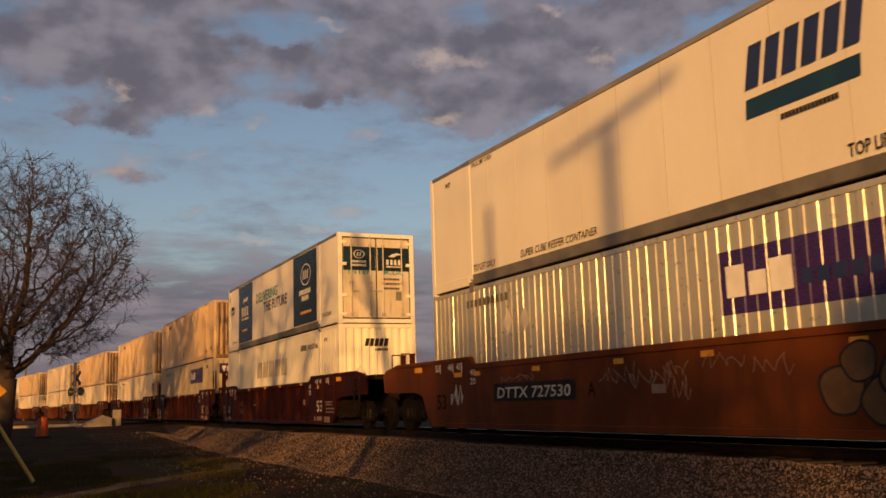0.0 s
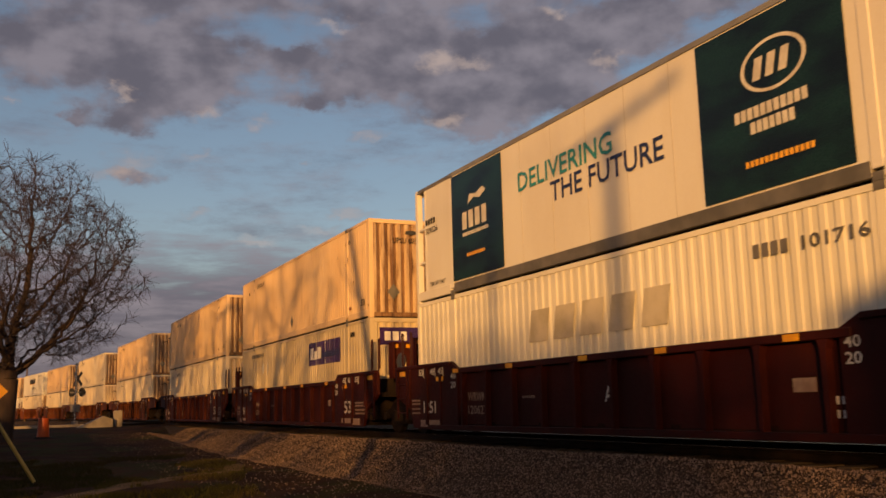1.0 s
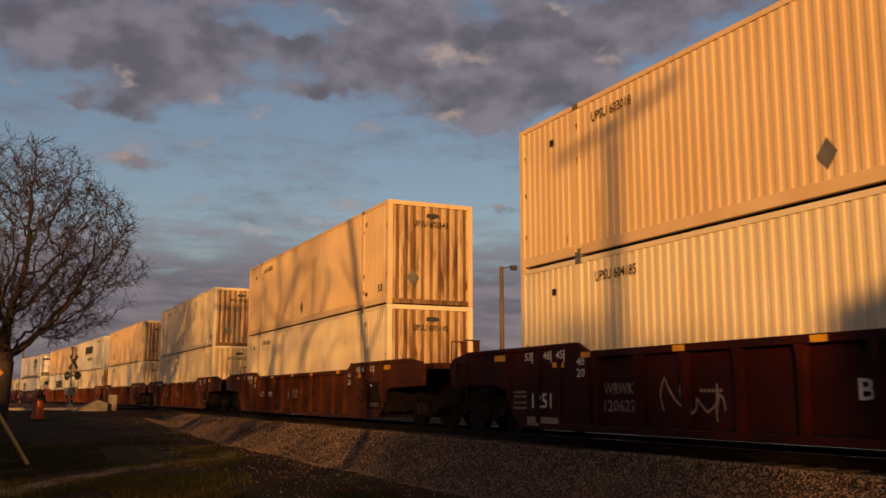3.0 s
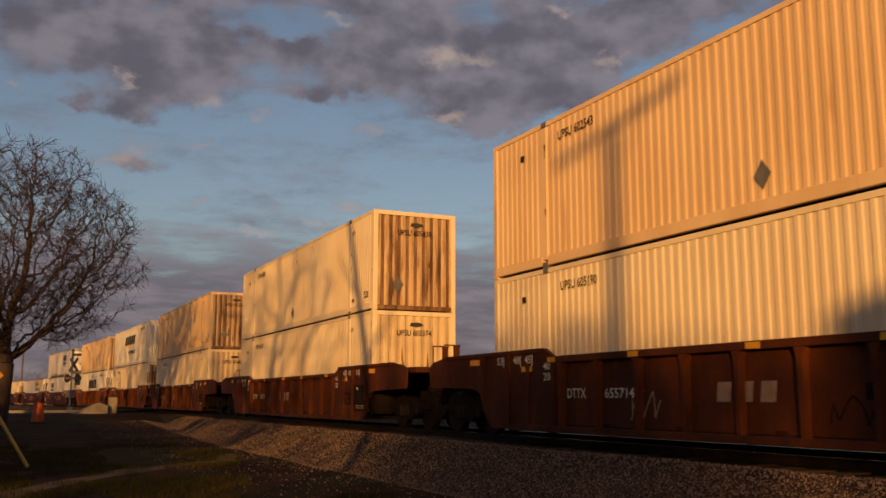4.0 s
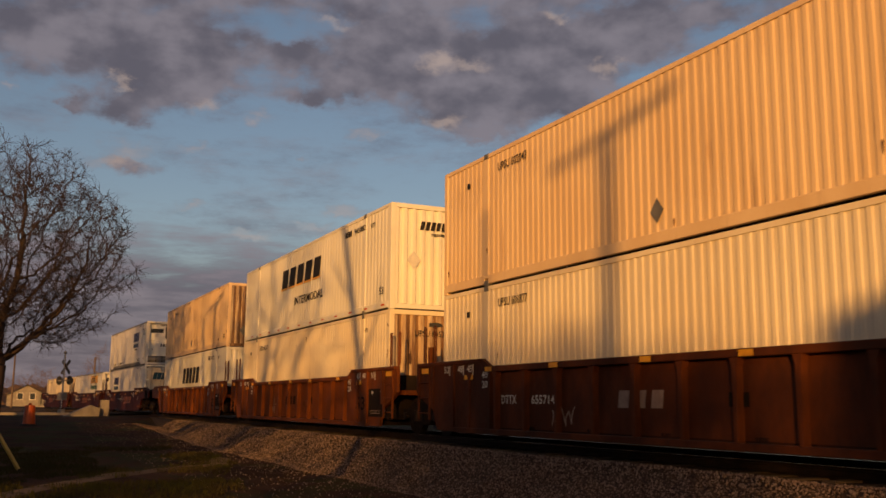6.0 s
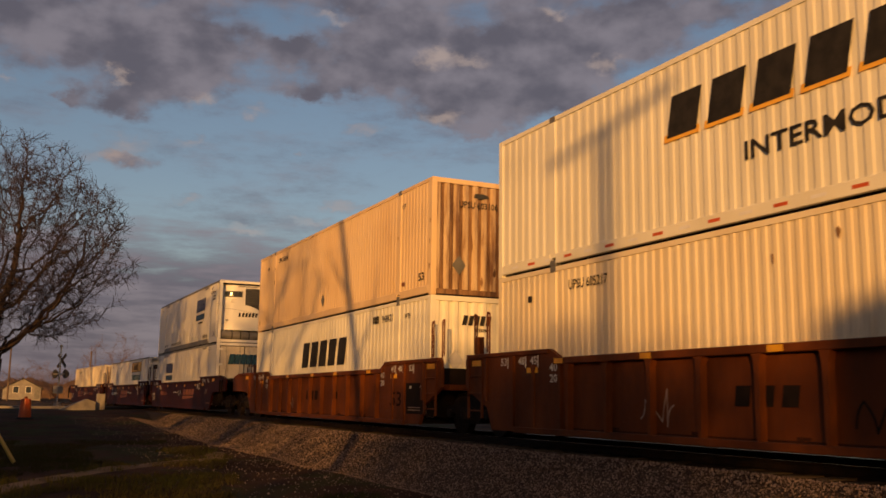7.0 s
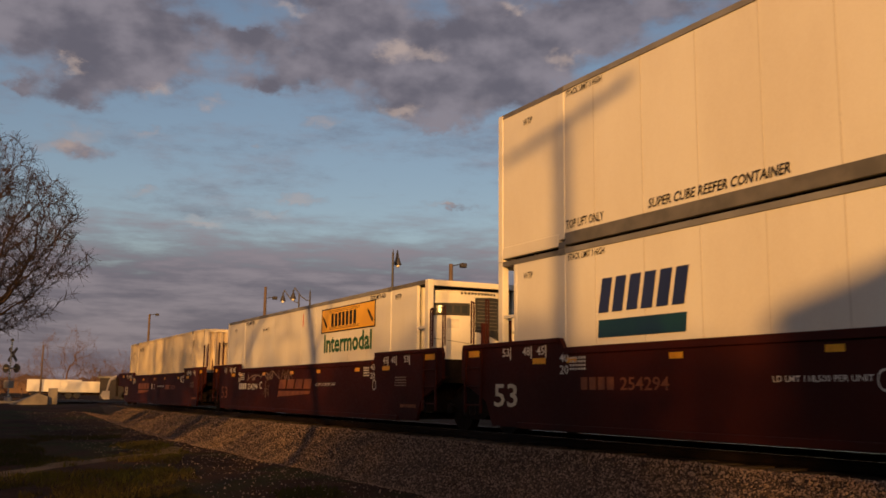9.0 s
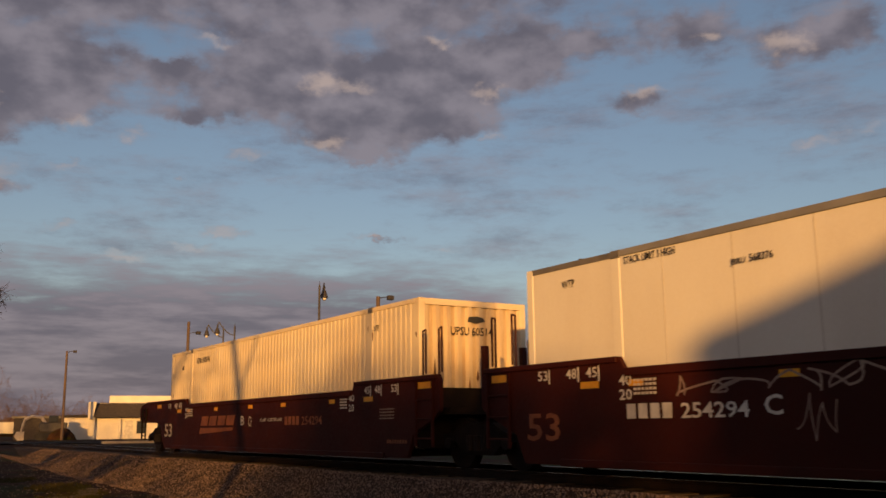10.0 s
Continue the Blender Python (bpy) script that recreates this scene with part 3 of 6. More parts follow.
def build_track():
    bm = nb()
    xs = [v for v in (-3.9, -3.4, -2.9, -2.4, -2.0, -1.7, -1.2, 0, 1.2, 1.7, 2.0, 2.4, 2.9, 3.4)]
    ys = [-60 + 1.5 * i for i in range(110)] + [105 + 6 * i for i in range(50)]
    grid = [[bm.verts.new((x + track_x(y), y, bed_z(x + TX, y))) for x in xs] for y in ys]
    for r0, r1 in zip(grid, grid[1:]):
        for i in range(len(xs) - 1):
            bm.faces.new((r0[i], r0[i + 1], r1[i + 1], r1[i]))
    solid("track_bed", bm, M["ballast"], "sloping bed of grey crushed-stone ballast", "track bed", kind="structure", smooth=True)

    track = thing("track", "single railway track on wooden ties", "track", kind="structure")
    profile = [(-.07, -.17), (.07, -.17), (.07, -.155), (.012, -.13), (.012, -.04), (.036, -.03), (.036, 0), (-.036, 0), (-.036, -.03), (-.012, -.04), (-.012, -.13), (-.07, -.155)]
    for side in (-1, 1):
        bm = nb()
        sweep(bm, [(side * 0.755 + a, b) for a, b in profile])
        rail = part("rail", bm, M["wheel"], track, "rusty steel rail")
        bm = nb()
        sweep(bm, [(side * 0.755 + a, b) for a, b in ((-.03, .0015), (.03, .0015), (.03, .004), (-.03, .004))])
        part("running_surface", bm, M["bright"], rail, "polished rail head")
    bm = nb()
    box(bm, -1.3, 1.3, -.115, .115, -.30, -.15, 0.012)
    me = mesh_of(bm, M["tie"])
    for i in range(290):
        t = part("tie", me, None, track)
        y = -25 + i * 0.52
        t.matrix_basis = pose(track_x(y) + random.uniform(-.04, .04), y, random.uniform(-.01, .01), 0, 0, math.degrees(max(0, y - CURVE_Y) / CURVE_R))

    # loose stones on the near slope
    rnd = np.random.default_rng(3)
    base = np.array([(1, 0, 0), (-1, 0, 0), (0, 1, 0), (0, -1, 0), (0, 0, 1), (0, 0, -1)], float)
    tri = np.array([(a, b, c) if i % 2 == 0 else (a, c, b) for i, (a, b, c) in enumerate(
        ((0, 2, 4), (0, 3, 4), (1, 3, 4), (1, 2, 4), (0, 3, 5), (0, 2, 5), (1, 2, 5), (1, 3, 5)))])
    n = 75000
    y = 6.5 + 46 * rnd.random(n) ** 1.35
    x = TX - 1.45 - 2.35 * rnd.random(n) ** 0.9
    more = rnd.random(n) < 0.06
    x[more] = TX - 3.4 - 3.6 * rnd.random(more.sum()) ** 1.5
    size = rnd.uniform(.009, .022, n)
    V = (base[None] + rnd.uniform(-.45, .45, (n, 6, 3))) * (size[:, None, None] * rnd.uniform(.6, 1.2, (n, 1, 3)))
    z = np.array([max(bed_z(a, b), ground_z(a, b)) for a, b in zip(x, y)])
    V += np.stack([x, y, z + size * 0.35], 1)[:, None]
    F = (tri[None] + 6 * np.arange(n)[:, None, None]).reshape(-1, 3)
    me = bpy.data.meshes.new("stones")
    me.from_pydata(V.reshape(-1, 3).tolist(), [], F.tolist())
    me.materials.append(M["stone"])
    tagged(new("ballast_stones", me), "loose crushed grey ballast stones on the track slope", "gravel", kind="stuff")


def build_grass():
    rnd = np.random.default_rng(5)
    verts, faces = [], []
    for _ in range(60000):
        y = 12.5 + 22 * rnd.random() ** 1.3
        x = rnd.uniform(-1.5, 6.2)
        if noise.noise((x * 0.45, y * 0.28, 11.0)) + 0.25 * noise.noise((x * 1.7, y * 1.2, 2.0)) < -0.12 + 0.12 * max(0, x - 3.0):
            continue
        z = ground_z(x, y) - 0.01
        a, h, w = rnd.uniform(0, 6.28), rnd.uniform(.04, .13), rnd.uniform(.006, .014)
        dx, dy = math.cos(a) * w, math.sin(a) * w
        tx, ty = rnd.uniform(-.05, .05, 2)
        i = len(verts)
        verts += [(x - dx, y - dy, z), (x + dx, y + dy, z), (x + tx, y + ty, z + h)]
        faces.append((i, i + 1, i + 2))
    me = bpy.data.meshes.new("grass")
    me.from_pydata(verts, [], faces)
    me.materials.append(M["grass"])
    tagged(new("grass", me), "short dry green and brown grass in patches", "grass", kind="stuff")


build_ground()
build_track()
build_grass()
# a worn footpath through the grass
bm = nb()
way = [(-1.5, 14.2), (-.2, 16.6), (1.15, 19.1), (2.5, 21.6), (4.0, 23.6), (5.4, 24.8), (6.0, 27.5)]
rows = []
for i in range(49):
    u = i / 48 * (len(way) - 1)
    k = min(int(u), len(way) - 2)
    x, y = (way[k][m] + (way[k + 1][m] - way[k][m]) * (u - k) for m in (0, 1))
    w = .30 + .14 * noise.noise((x * .9, y * .9, 4))
    rows.append([bm.verts.new((x + d, y - d * .4, ground_z(x + d, y - d * .4) + (.028 if abs(d) < w else -.02))) for d in (-w, -w * .5, 0, w * .5, w)])
for r0, r1 in zip(rows, rows[1:]):
    for k in range(4):
        bm.faces.new((r0[k], r0[k + 1], r1[k + 1], r1[k]))
solid("path", bm, M["path"], "worn pale dirt footpath through the grass", "path", kind="structure", smooth=True)


# ---------------- containers ----------------
CL, CW, CH = 16.154, 1.295, 2.90       # length, half-width, height
MESHES = {}


def shared(key, mat, maker):
    if key not in MESHES:
        bm = nb()
        maker(bm)
        MESHES[key] = mesh_of(bm, mat)
    return MESHES[key]


def rib_line(a0, a1, pitch, depth, flat, uneven=0.0):
    """Section of a pressed sheet along a wall from a0 to a1: (place, inset)."""
    n = max(2, round((a1 - a0) / pitch))
    p = (a1 - a0) / n
    rnd = random.Random(round(a0 * 100))
    line = []
    for i in range(n):
        u, f, g = a0 + i * p, *(flat + uneven * rnd.uniform(-1, 1) for _ in range(2))
        line += [(u, 0), (u + p * f, 0), (u + p * 0.5, depth), (u + p * (0.5 + g), depth)]
    return line + [(a1, 0)]


def ribbed(bm, a0, a1, z0, z1, pitch, depth, put, flat=0.36, uneven=0.0):
    """A pressed sheet: ridges drawn out upward along a wall from a0 to a1. put(a, inset, z) gives a corner's place."""
    line = rib_line(a0, a1, pitch, depth, flat, uneven)
    lo = [bm.verts.new(put(a, d, z0)) for a, d in line]
    hi = [bm.verts.new(put(a, d, z1)) for a, d in line]
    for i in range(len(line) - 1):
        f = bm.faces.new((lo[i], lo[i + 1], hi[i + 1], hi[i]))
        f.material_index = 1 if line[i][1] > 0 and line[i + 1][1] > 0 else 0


def container(paint, label, smooth_wall=False, near="ribbed", group="containers on the train", end_paint=None, pitch=0.205, rail="", far_open=False, depth=.014, flat=.36, uneven=0.0):
    box_ob = thing("shipping_container", label, "container", group=group)
    wall, end_mat = M[paint], M[end_paint or paint]
    trim = M[rail] if rail else wall

    post_me = shared(("corner", paint), wall, lambda bm: box(bm, -.07, .07, -.08, .08, 0.0, CH, 0.01))
    mid_me = shared(("mid", paint), wall, lambda bm: box(bm, -.05, .05, -.09, .09, .16, CH - .1, 0.008))
    head_me = shared(("header", paint), wall, lambda bm: box(bm, -CW + .14, CW - .14, -.06, .06, -.06, .06))
    cast_me = shared(("cast",), M["rail_grey"], lambda bm: box(bm, -.075, .075, -.10, .10, -.062, .062, 0.012))
    for sx in (-1, 1):
        for y in (.08, CL - .08):
            part("corner_post", post_me, None, box_ob).location = (sx * (CW - .07), y, 0)
        for y in (2.02, 14.04):
            part("side_post", mid_me, None, box_ob).location = (sx * (CW - .05), y, 0)
            for z in (.058, CH - .05):
                part("corner_casting", cast_me, None, box_ob).location = (sx * (CW - .067), y, z)
        for a, b in ((.16, 1.93), (2.11, 13.95), (14.13, CL - .16)):
            part("top_rail", shared(("top_rail", paint, rail, b), trim, lambda bm: box(bm, -.045, .045, a, b, CH - .09, CH - .004)), None, box_ob).location.x = sx * (CW - .045)
            part("bottom_rail", shared(("bottom_rail", paint, rail, b, smooth_wall), trim if 2 < b < 15 else wall, lambda bm: box(bm, -.042, .042, a, b, .05, .27 if smooth_wall else .24, 0.01)), None,
                 box_ob).location.x = sx * (CW - .038)
    for y in (0.06, CL - .06):
        for z in (CH - .065, .09):
            me = shared(("sill",), M["groove"], lambda bm: box(bm, -CW + .14, CW - .14, -.06, .06, -.06, .06)) if end_paint == "cream_end" and z < 1 else head_me
            part("header", me, None, box_ob).location = (0, y, z)

    for sx in (-1, 1):
        def side(bm, sx=sx):
            for a, b in ((.62 if near == "unit" else .16, 1.93), (2.11, 13.95), (14.13, CL - (.62 if far_open else .16))):
                if smooth_wall:
                    box(bm, sx * (CW - .012), sx * (CW - .06), a, b, .27, CH - .09)
                else:
                    ribbed(bm, a, b, .24, CH - .09, pitch, depth, lambda u, d, z: (sx * (CW - .012 - d), u, z), flat, uneven)
        part("side_wall", shared(("side", paint, smooth_wall, pitch, sx, near == "unit", far_open), wall, side), None, box_ob)
    for y_post, y_bar in ([(.60, 0)] if near == "unit" else []) + ([(CL - .60, CL - .72)] if far_open else []):
        for sx in (-1, 1):
            part("side_post", shared(("unit_post", paint), wall, lambda bm: box(bm, -.04, .04, -.05, .05, .27, CH - .09, .008)), None, box_ob).location = (sx * (CW - .045), y_post, 0)
            for z in (1.0, 1.85):
                part("cross_bar", shared(("unit_bar", paint), wall, lambda bm: box(bm, -.03, .03, .16, .56, -.03, .03, .006)), None, box_ob).location = (sx * (CW - .05), y_bar, z)
    if smooth_wall:
        me = shared(("seam", paint), M["seam"], lambda bm: box(bm, -CW + .009, -CW + .012, -.010, .010, .27, CH - .09))
        for i in range(9):
            part("seam_strip", me, None, box_ob).location.y = 3.35 + i * 1.22
    part("roof", shared(("roof", smooth_wall), M["roof_grey"] if smooth_wall else wall,
                        lambda bm: box(bm, -CW + .02, CW - .02, .02, CL - .02, CH - .07, CH - .015)), None, box_ob)
    if smooth_wall:
        part("roof_edge", shared(("redge",), M["roof_grey"], lambda bm: [box(bm, s * (CW + .006), s * (CW - .05), 2.12, 13.94, CH - .085, CH + .006) for s in (-1, 1)]),
             None, box_ob, "grey metal roof edge")
    part("floor", shared(("floor",), M["under"], lambda bm: [box(bm, -CW + .09, CW - .09, .1, CL - .1, .08, .16)]
                         + [box(bm, -CW + .1, CW - .1, y - .04, y + .04, .0, .08) for y in (0.5, 1, 3, 5, 7, 9, 11, 13, 15)]), None, box_ob)

    def end_sheet(bm, y, s):
        ribbed(bm, -CW + .14, CW - .14, .16, CH - .13, .255, .06, lambda u, d, z: (u, y + s * (.015 + d), z), 0.32)
    part("end_wall", shared(("far", end_paint or paint, far_open), end_mat, lambda bm: end_sheet(bm, CL - (.56 if far_open else 0), -1)), None, box_ob)
    if near == "ribbed":
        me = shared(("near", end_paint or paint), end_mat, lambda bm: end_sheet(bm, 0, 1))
        # recessed rib faces are coloured darker than the ridges
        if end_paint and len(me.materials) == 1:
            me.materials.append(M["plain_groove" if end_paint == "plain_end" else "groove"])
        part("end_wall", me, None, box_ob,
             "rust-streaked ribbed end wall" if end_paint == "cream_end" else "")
    elif near == "doors":
        for s in (-1, 1):
            leaf = part("door", shared(("leaf", paint, s), M["door_white"], lambda bm: box(bm, s * .022, s * (CW - .175), .03, .09, .195, CH - .165, 0.01)), None, box_ob,
                        "white container door")
            for x in (s * .22, s * .86):
                bm = nb()
                tube(bm, (x, -.005, .12), (x, -.005, CH - .08), .021, sides=8)
                for z in (.3, 1.3, 2.5):
                    box(bm, x - .05, x + .05, -.03, .03, z - .04, z + .04)
                box(bm, x - .02, x + .24 * -s, -.025, -.01, 1.02, 1.06)
                part("lock_rod", bm, M["rod"], leaf, "dull grey locking rod")
            for z in (.3, .9, 1.9, 2.6):
                bm = nb()
                box(bm, s * (CW - .28), s * (CW - .02), -.012, .03, z - .05, z + .05, 0.01)
                part("hinge", bm, wall, leaf)
        part("gasket", shared(("gasket",), M["rubber"], lambda bm: box(bm, -CW + .145, CW - .145, .05, .075, .163, CH - .133)), None, box_ob, "black door gasket")
    else:
        reefer_front(box_ob, wall)
    return box_ob


def reefer_front(box_ob, wall):
    """Barrel-fronted cooling unit that stands in an open frame at the container's front."""
    def front(x):
        return .08 + .30 * abs(x / 1.02) ** 2.6

    def strip(bm, x0, x1, low, high, proud, steps=10):
        """A thin sheet that follows the barrel from x0 to x1, between two heights."""
        rows = []
        for i in range(steps + 1):
            x = x0 + (x1 - x0) * i / steps
            rows.append([bm.verts.new((x, front(x) - d, z)) for d, z in ((proud, low(x)), (proud, high(x)), (-.01, high(x)), (-.01, low(x)))])
        for r0, r1 in zip(rows, rows[1:]):
            for k in range(4):
                bm.faces.new((r0[k], r1[k], r1[(k + 1) % 4], r0[(k + 1) % 4]))
        bm.faces.new(rows[0])
        bm.faces.new(rows[-1][::-1])
        bmesh.ops.recalc_face_normals(bm, faces=bm.faces[:])
        return bm
    part("bulkhead", box(nb(), -CW + .14, CW - .14, .55, .62, .16, CH - .13), wall, box_ob)
    arc = [(-1.02 + 2.04 * i / 20, front(-1.02 + 2.04 * i / 20)) for i in range(21)]
    unit_ob = part("cooling_unit", prism(nb(), [(-1.02, .55)] + arc + [(1.02, .55)], .60, 2.70, "z"), wall, box_ob, "white barrel-fronted refrigeration unit cover")
    grille = part("grille", strip(nb(), -.06, .96, lambda x: 1.78 - .38 * ((x + .06) / 1.02) ** 1.6, lambda x: 2.58 - .05 * abs(x - .4), .008), M["grille"], unit_ob, "large dark mesh grille")
    for i in range(9):
        z = 1.84 + i * .08
        part("slat", strip(nb(), -.02, .92, lambda x: z, lambda x: z + .012, .014, 8), M["rail_grey"], grille)
    band = part("control_panel", strip(nb(), -.98, -.20, lambda x: 2.14, lambda x: 2.42, .010), M["grille"], unit_ob, "black control panel")
    for i in range(4):
        a = -.93 + i * .18
        part("display", strip(nb(), a, a + .13, lambda x: 2.20, lambda x: 2.36, .014, 3), M["glass"], band)
    part("label_plate", strip(nb(), -.70, -.46, lambda x: 1.86, lambda x: 2.06, .008, 4), M["pale"], unit_ob)
    part("seam_line", strip(nb(), -1.0, 1.0, lambda x: 1.62 - .14 * (x + 1), lambda x: 1.632 - .14 * (x + 1), .003, 16), M["rail_grey"], unit_ob)
    part("vent", strip(nb(), .62, .80, lambda x: .74, lambda x: .90, .008, 3), M["grille"], unit_ob)
    tank = tube(nb(), (-1.12, .33, .36), (1.12, .33, .36), .23, sides=14)
    box(tank, -1.15, 1.15, .30, .55, .16, .56, .02)
    part("fuel_tank_guard", tank, M["rail_grey"], box_ob, "grey rounded metal skirt below the unit")
    for x in (-.6, -.2, .2, .6):
        part("strap", tube(nb(), (x - .02, .33, .36), (x + .02, .33, .36), .24, sides=14), M["under"], box_ob)
    for z in (.9, 1.9):
        part("guard_rail", tube(nb(), (1.02, .10, z), (1.26, .10, z), .018, sides=6), wall, box_ob)
    for i in range(11):
        a = -.42 + i * .085
        bars(unit_ob, a, a + .06, 2.62, .055, M["ink"], 1, x=front(a + .03) - .003, end_wall=True, gap=0)
    for i in range(6):
        a = -.36 + i * .155
        bars(unit_ob, a, a + .115, 1.22, .20, M["ink"], 1, x=front(a + .06) - .004, end_wall=True, lean=.22, gap=0, name="logo_block")
    for z in (1.06, 1.0):
        bars(unit_ob, -.90, -.60, z, .03, M["ink"], 5, x=front(-.9) - .06, end_wall=True)
    for i in range(9):
        bars(box_ob, 1.19, 1.26, 2.55 - i * .2, .12, M["ink"], 1, x=-.004, gap=0, end_wall=True)


def wordmark_slanted(ob, far_y, near_y, z, h, mat, n=6, heights=()):
    """A row of heavy leaning blocks with the spacing of the owner's mark."""
    step = (near_y - far_y) / n
    for i in range(n):
        bars(ob, far_y + step * (i + .06), far_y + step * (i + .80), z, h, mat, 1, lean=.22, gap=0, name="logo_block")


def cream_marks(ob, number, seed):
    """Marks of the ribbed cream boxes."""
    letters(ob, "WTP", 1.95 - .10, 1.62, 2.38, .13, M["ink"], x=-1.302)
    letters(ob, "53", .75, .42, .40, .19, M["ink"], x=-1.302)
    diamond(ob, 8.2, .58, .21, M["rail_grey"])
    panel(ob, "data_plate", 1.80, 1.60, .36, .46, M["logo_tan"])
    letters(ob, "UPSU " + number, 13.5, 12.3, 2.42, .18, M["ink"], x=-1.302)
    bars(ob, 14.95, 14.8, 2.3, .12, M["ink"], 1, gap=0)
    # end wall
    letters(ob, "UPSU", -.56, -.12, 2.20, .17, M["ink"], x=.009, end_wall=True)
    letters(ob, number, -.06, .52, 2.20, .17, M["ink"], x=.009, end_wall=True)
    bm = nb()
    prism(bm, [(-.16, 2.47), (-.13, 2.57), (.08, 2.59), (.22, 2.56), (.27, 2.49), (.08, 2.45)], .004, .010, "y")
    part("vent", bm, M["grille"], ob)
    diamond(ob, -.55, .75, .24, M["rail_grey"], x=.010, end_wall=True)
    rnd = random.Random(seed)
    for i in range(9):
        y, z = rnd.choice((.1, .12, 1.9, 2.1, 14.0, 15.9, rnd.uniform(1, 15))), rnd.uniform(.3, 2.6)
        r, h = rnd.uniform(.015, .04), rnd.uniform(.04, .16)
        bm = nb()
        prism(bm, [(y - r, z), (y - r * .3, z - h), (y + r * .4, z - h * .7), (y + r, z + .02), (y, z + .05)], -1.3005, -1.2975, "x")
        part("rust_patch", bm, M["groove"], ob)
    for i in range(5):
        x, z, r, h = rnd.uniform(-1.0, 1.1), rnd.uniform(.3, 1.6), rnd.uniform(.02, .05), rnd.uniform(.15, .5)
        bm = nb()
        prism(bm, [(x - r, z), (x - r * .3, z - h * .4), (x + r * .4, z - h * .3), (x + r, z + .02), (x, z + h)], .006, .012, "y")
        part("rust_patch", bm, M["groove"], ob)


def cream(number, seed, paint="cream", end="cream_end"):
    ob = container(paint, "orange-tinged cream corrugated steel container with rust streaks" if paint == "peach" else "cream corrugated steel container with rust streaks", end_paint=end)
    cream_marks(ob, number, seed)
    return ob


def reefer_marks(ob, upper):
    letters(ob, "WTP", 1.70, 1.35, 2.58, .12, M["ink"])
    letters(ob, "STACK LIMIT 3 HIGH", 13.85, 12.85, 2.68, .11, M["ink"])
    letters(ob, "STACK LIMIT 3 HIGH", 3.15, 2.25, 2.68, .11, M["ink"])
    letters(ob, "WTP", 15.25, 14.95, 2.5, .12, M["ink"])


def white_reefer(front, upper=True, number=""):
    ob = container("white", "white smooth-sided refrigerated container with navy lettering", smooth_wall=True, near=front, rail="rail_grey", far_open=not upper)
    reefer_marks(ob, upper)
    if upper:
        wordmark_slanted(ob, 5.15, 3.05, 1.72, .62, M["navy"])
        bars(ob, 5.15, 3.15, 1.30, .28, M["teal"], 1, gap=0, lean=.1, name="logo_stripe")
        bars(ob, 4.5, 3.5, 1.12, .08, M["ink"], 15, gap=.25)
        letters(ob, "TOP LIFT ONLY", 3.45, 2.2, .33, .18, M["ink"])
        letters(ob, "TOP LIFT ONLY", 13.9, 12.85, .33, .15, M["ink"])
        letters(ob, "SUPER CUBE REEFER CONTAINER", 11.75, 9.0, .33, .15, M["ink"], lean=.2)
    else:
        wordmark_slanted(ob, 13.05, 10.95, 1.72, .55, M["navy"])
        bars(ob, 13.05, 11.0, 1.32, .28, M["teal"], 1, gap=0, lean=.1, name="logo_stripe")
        bars(ob, -.78, .88, 1.92, .46, M["teal"], 6, x=-.034, lean=.22, gap=.1, end_wall=True, name="logo_stroke")
    if number:
        letters(ob, "MTRU", 1.75, 1.30, 2.36, .13, M["ink"])
        letters(ob, number, 1.24, .74, 2.36, .13, M["ink"])
        for z in (2.2, 2.06):
            bars(ob, 1.3, .8, z, .07, M["ink"], 6, gap=.3)
        letters(ob, "53", .98, .70, .35, .2, M["ink"])
    return ob


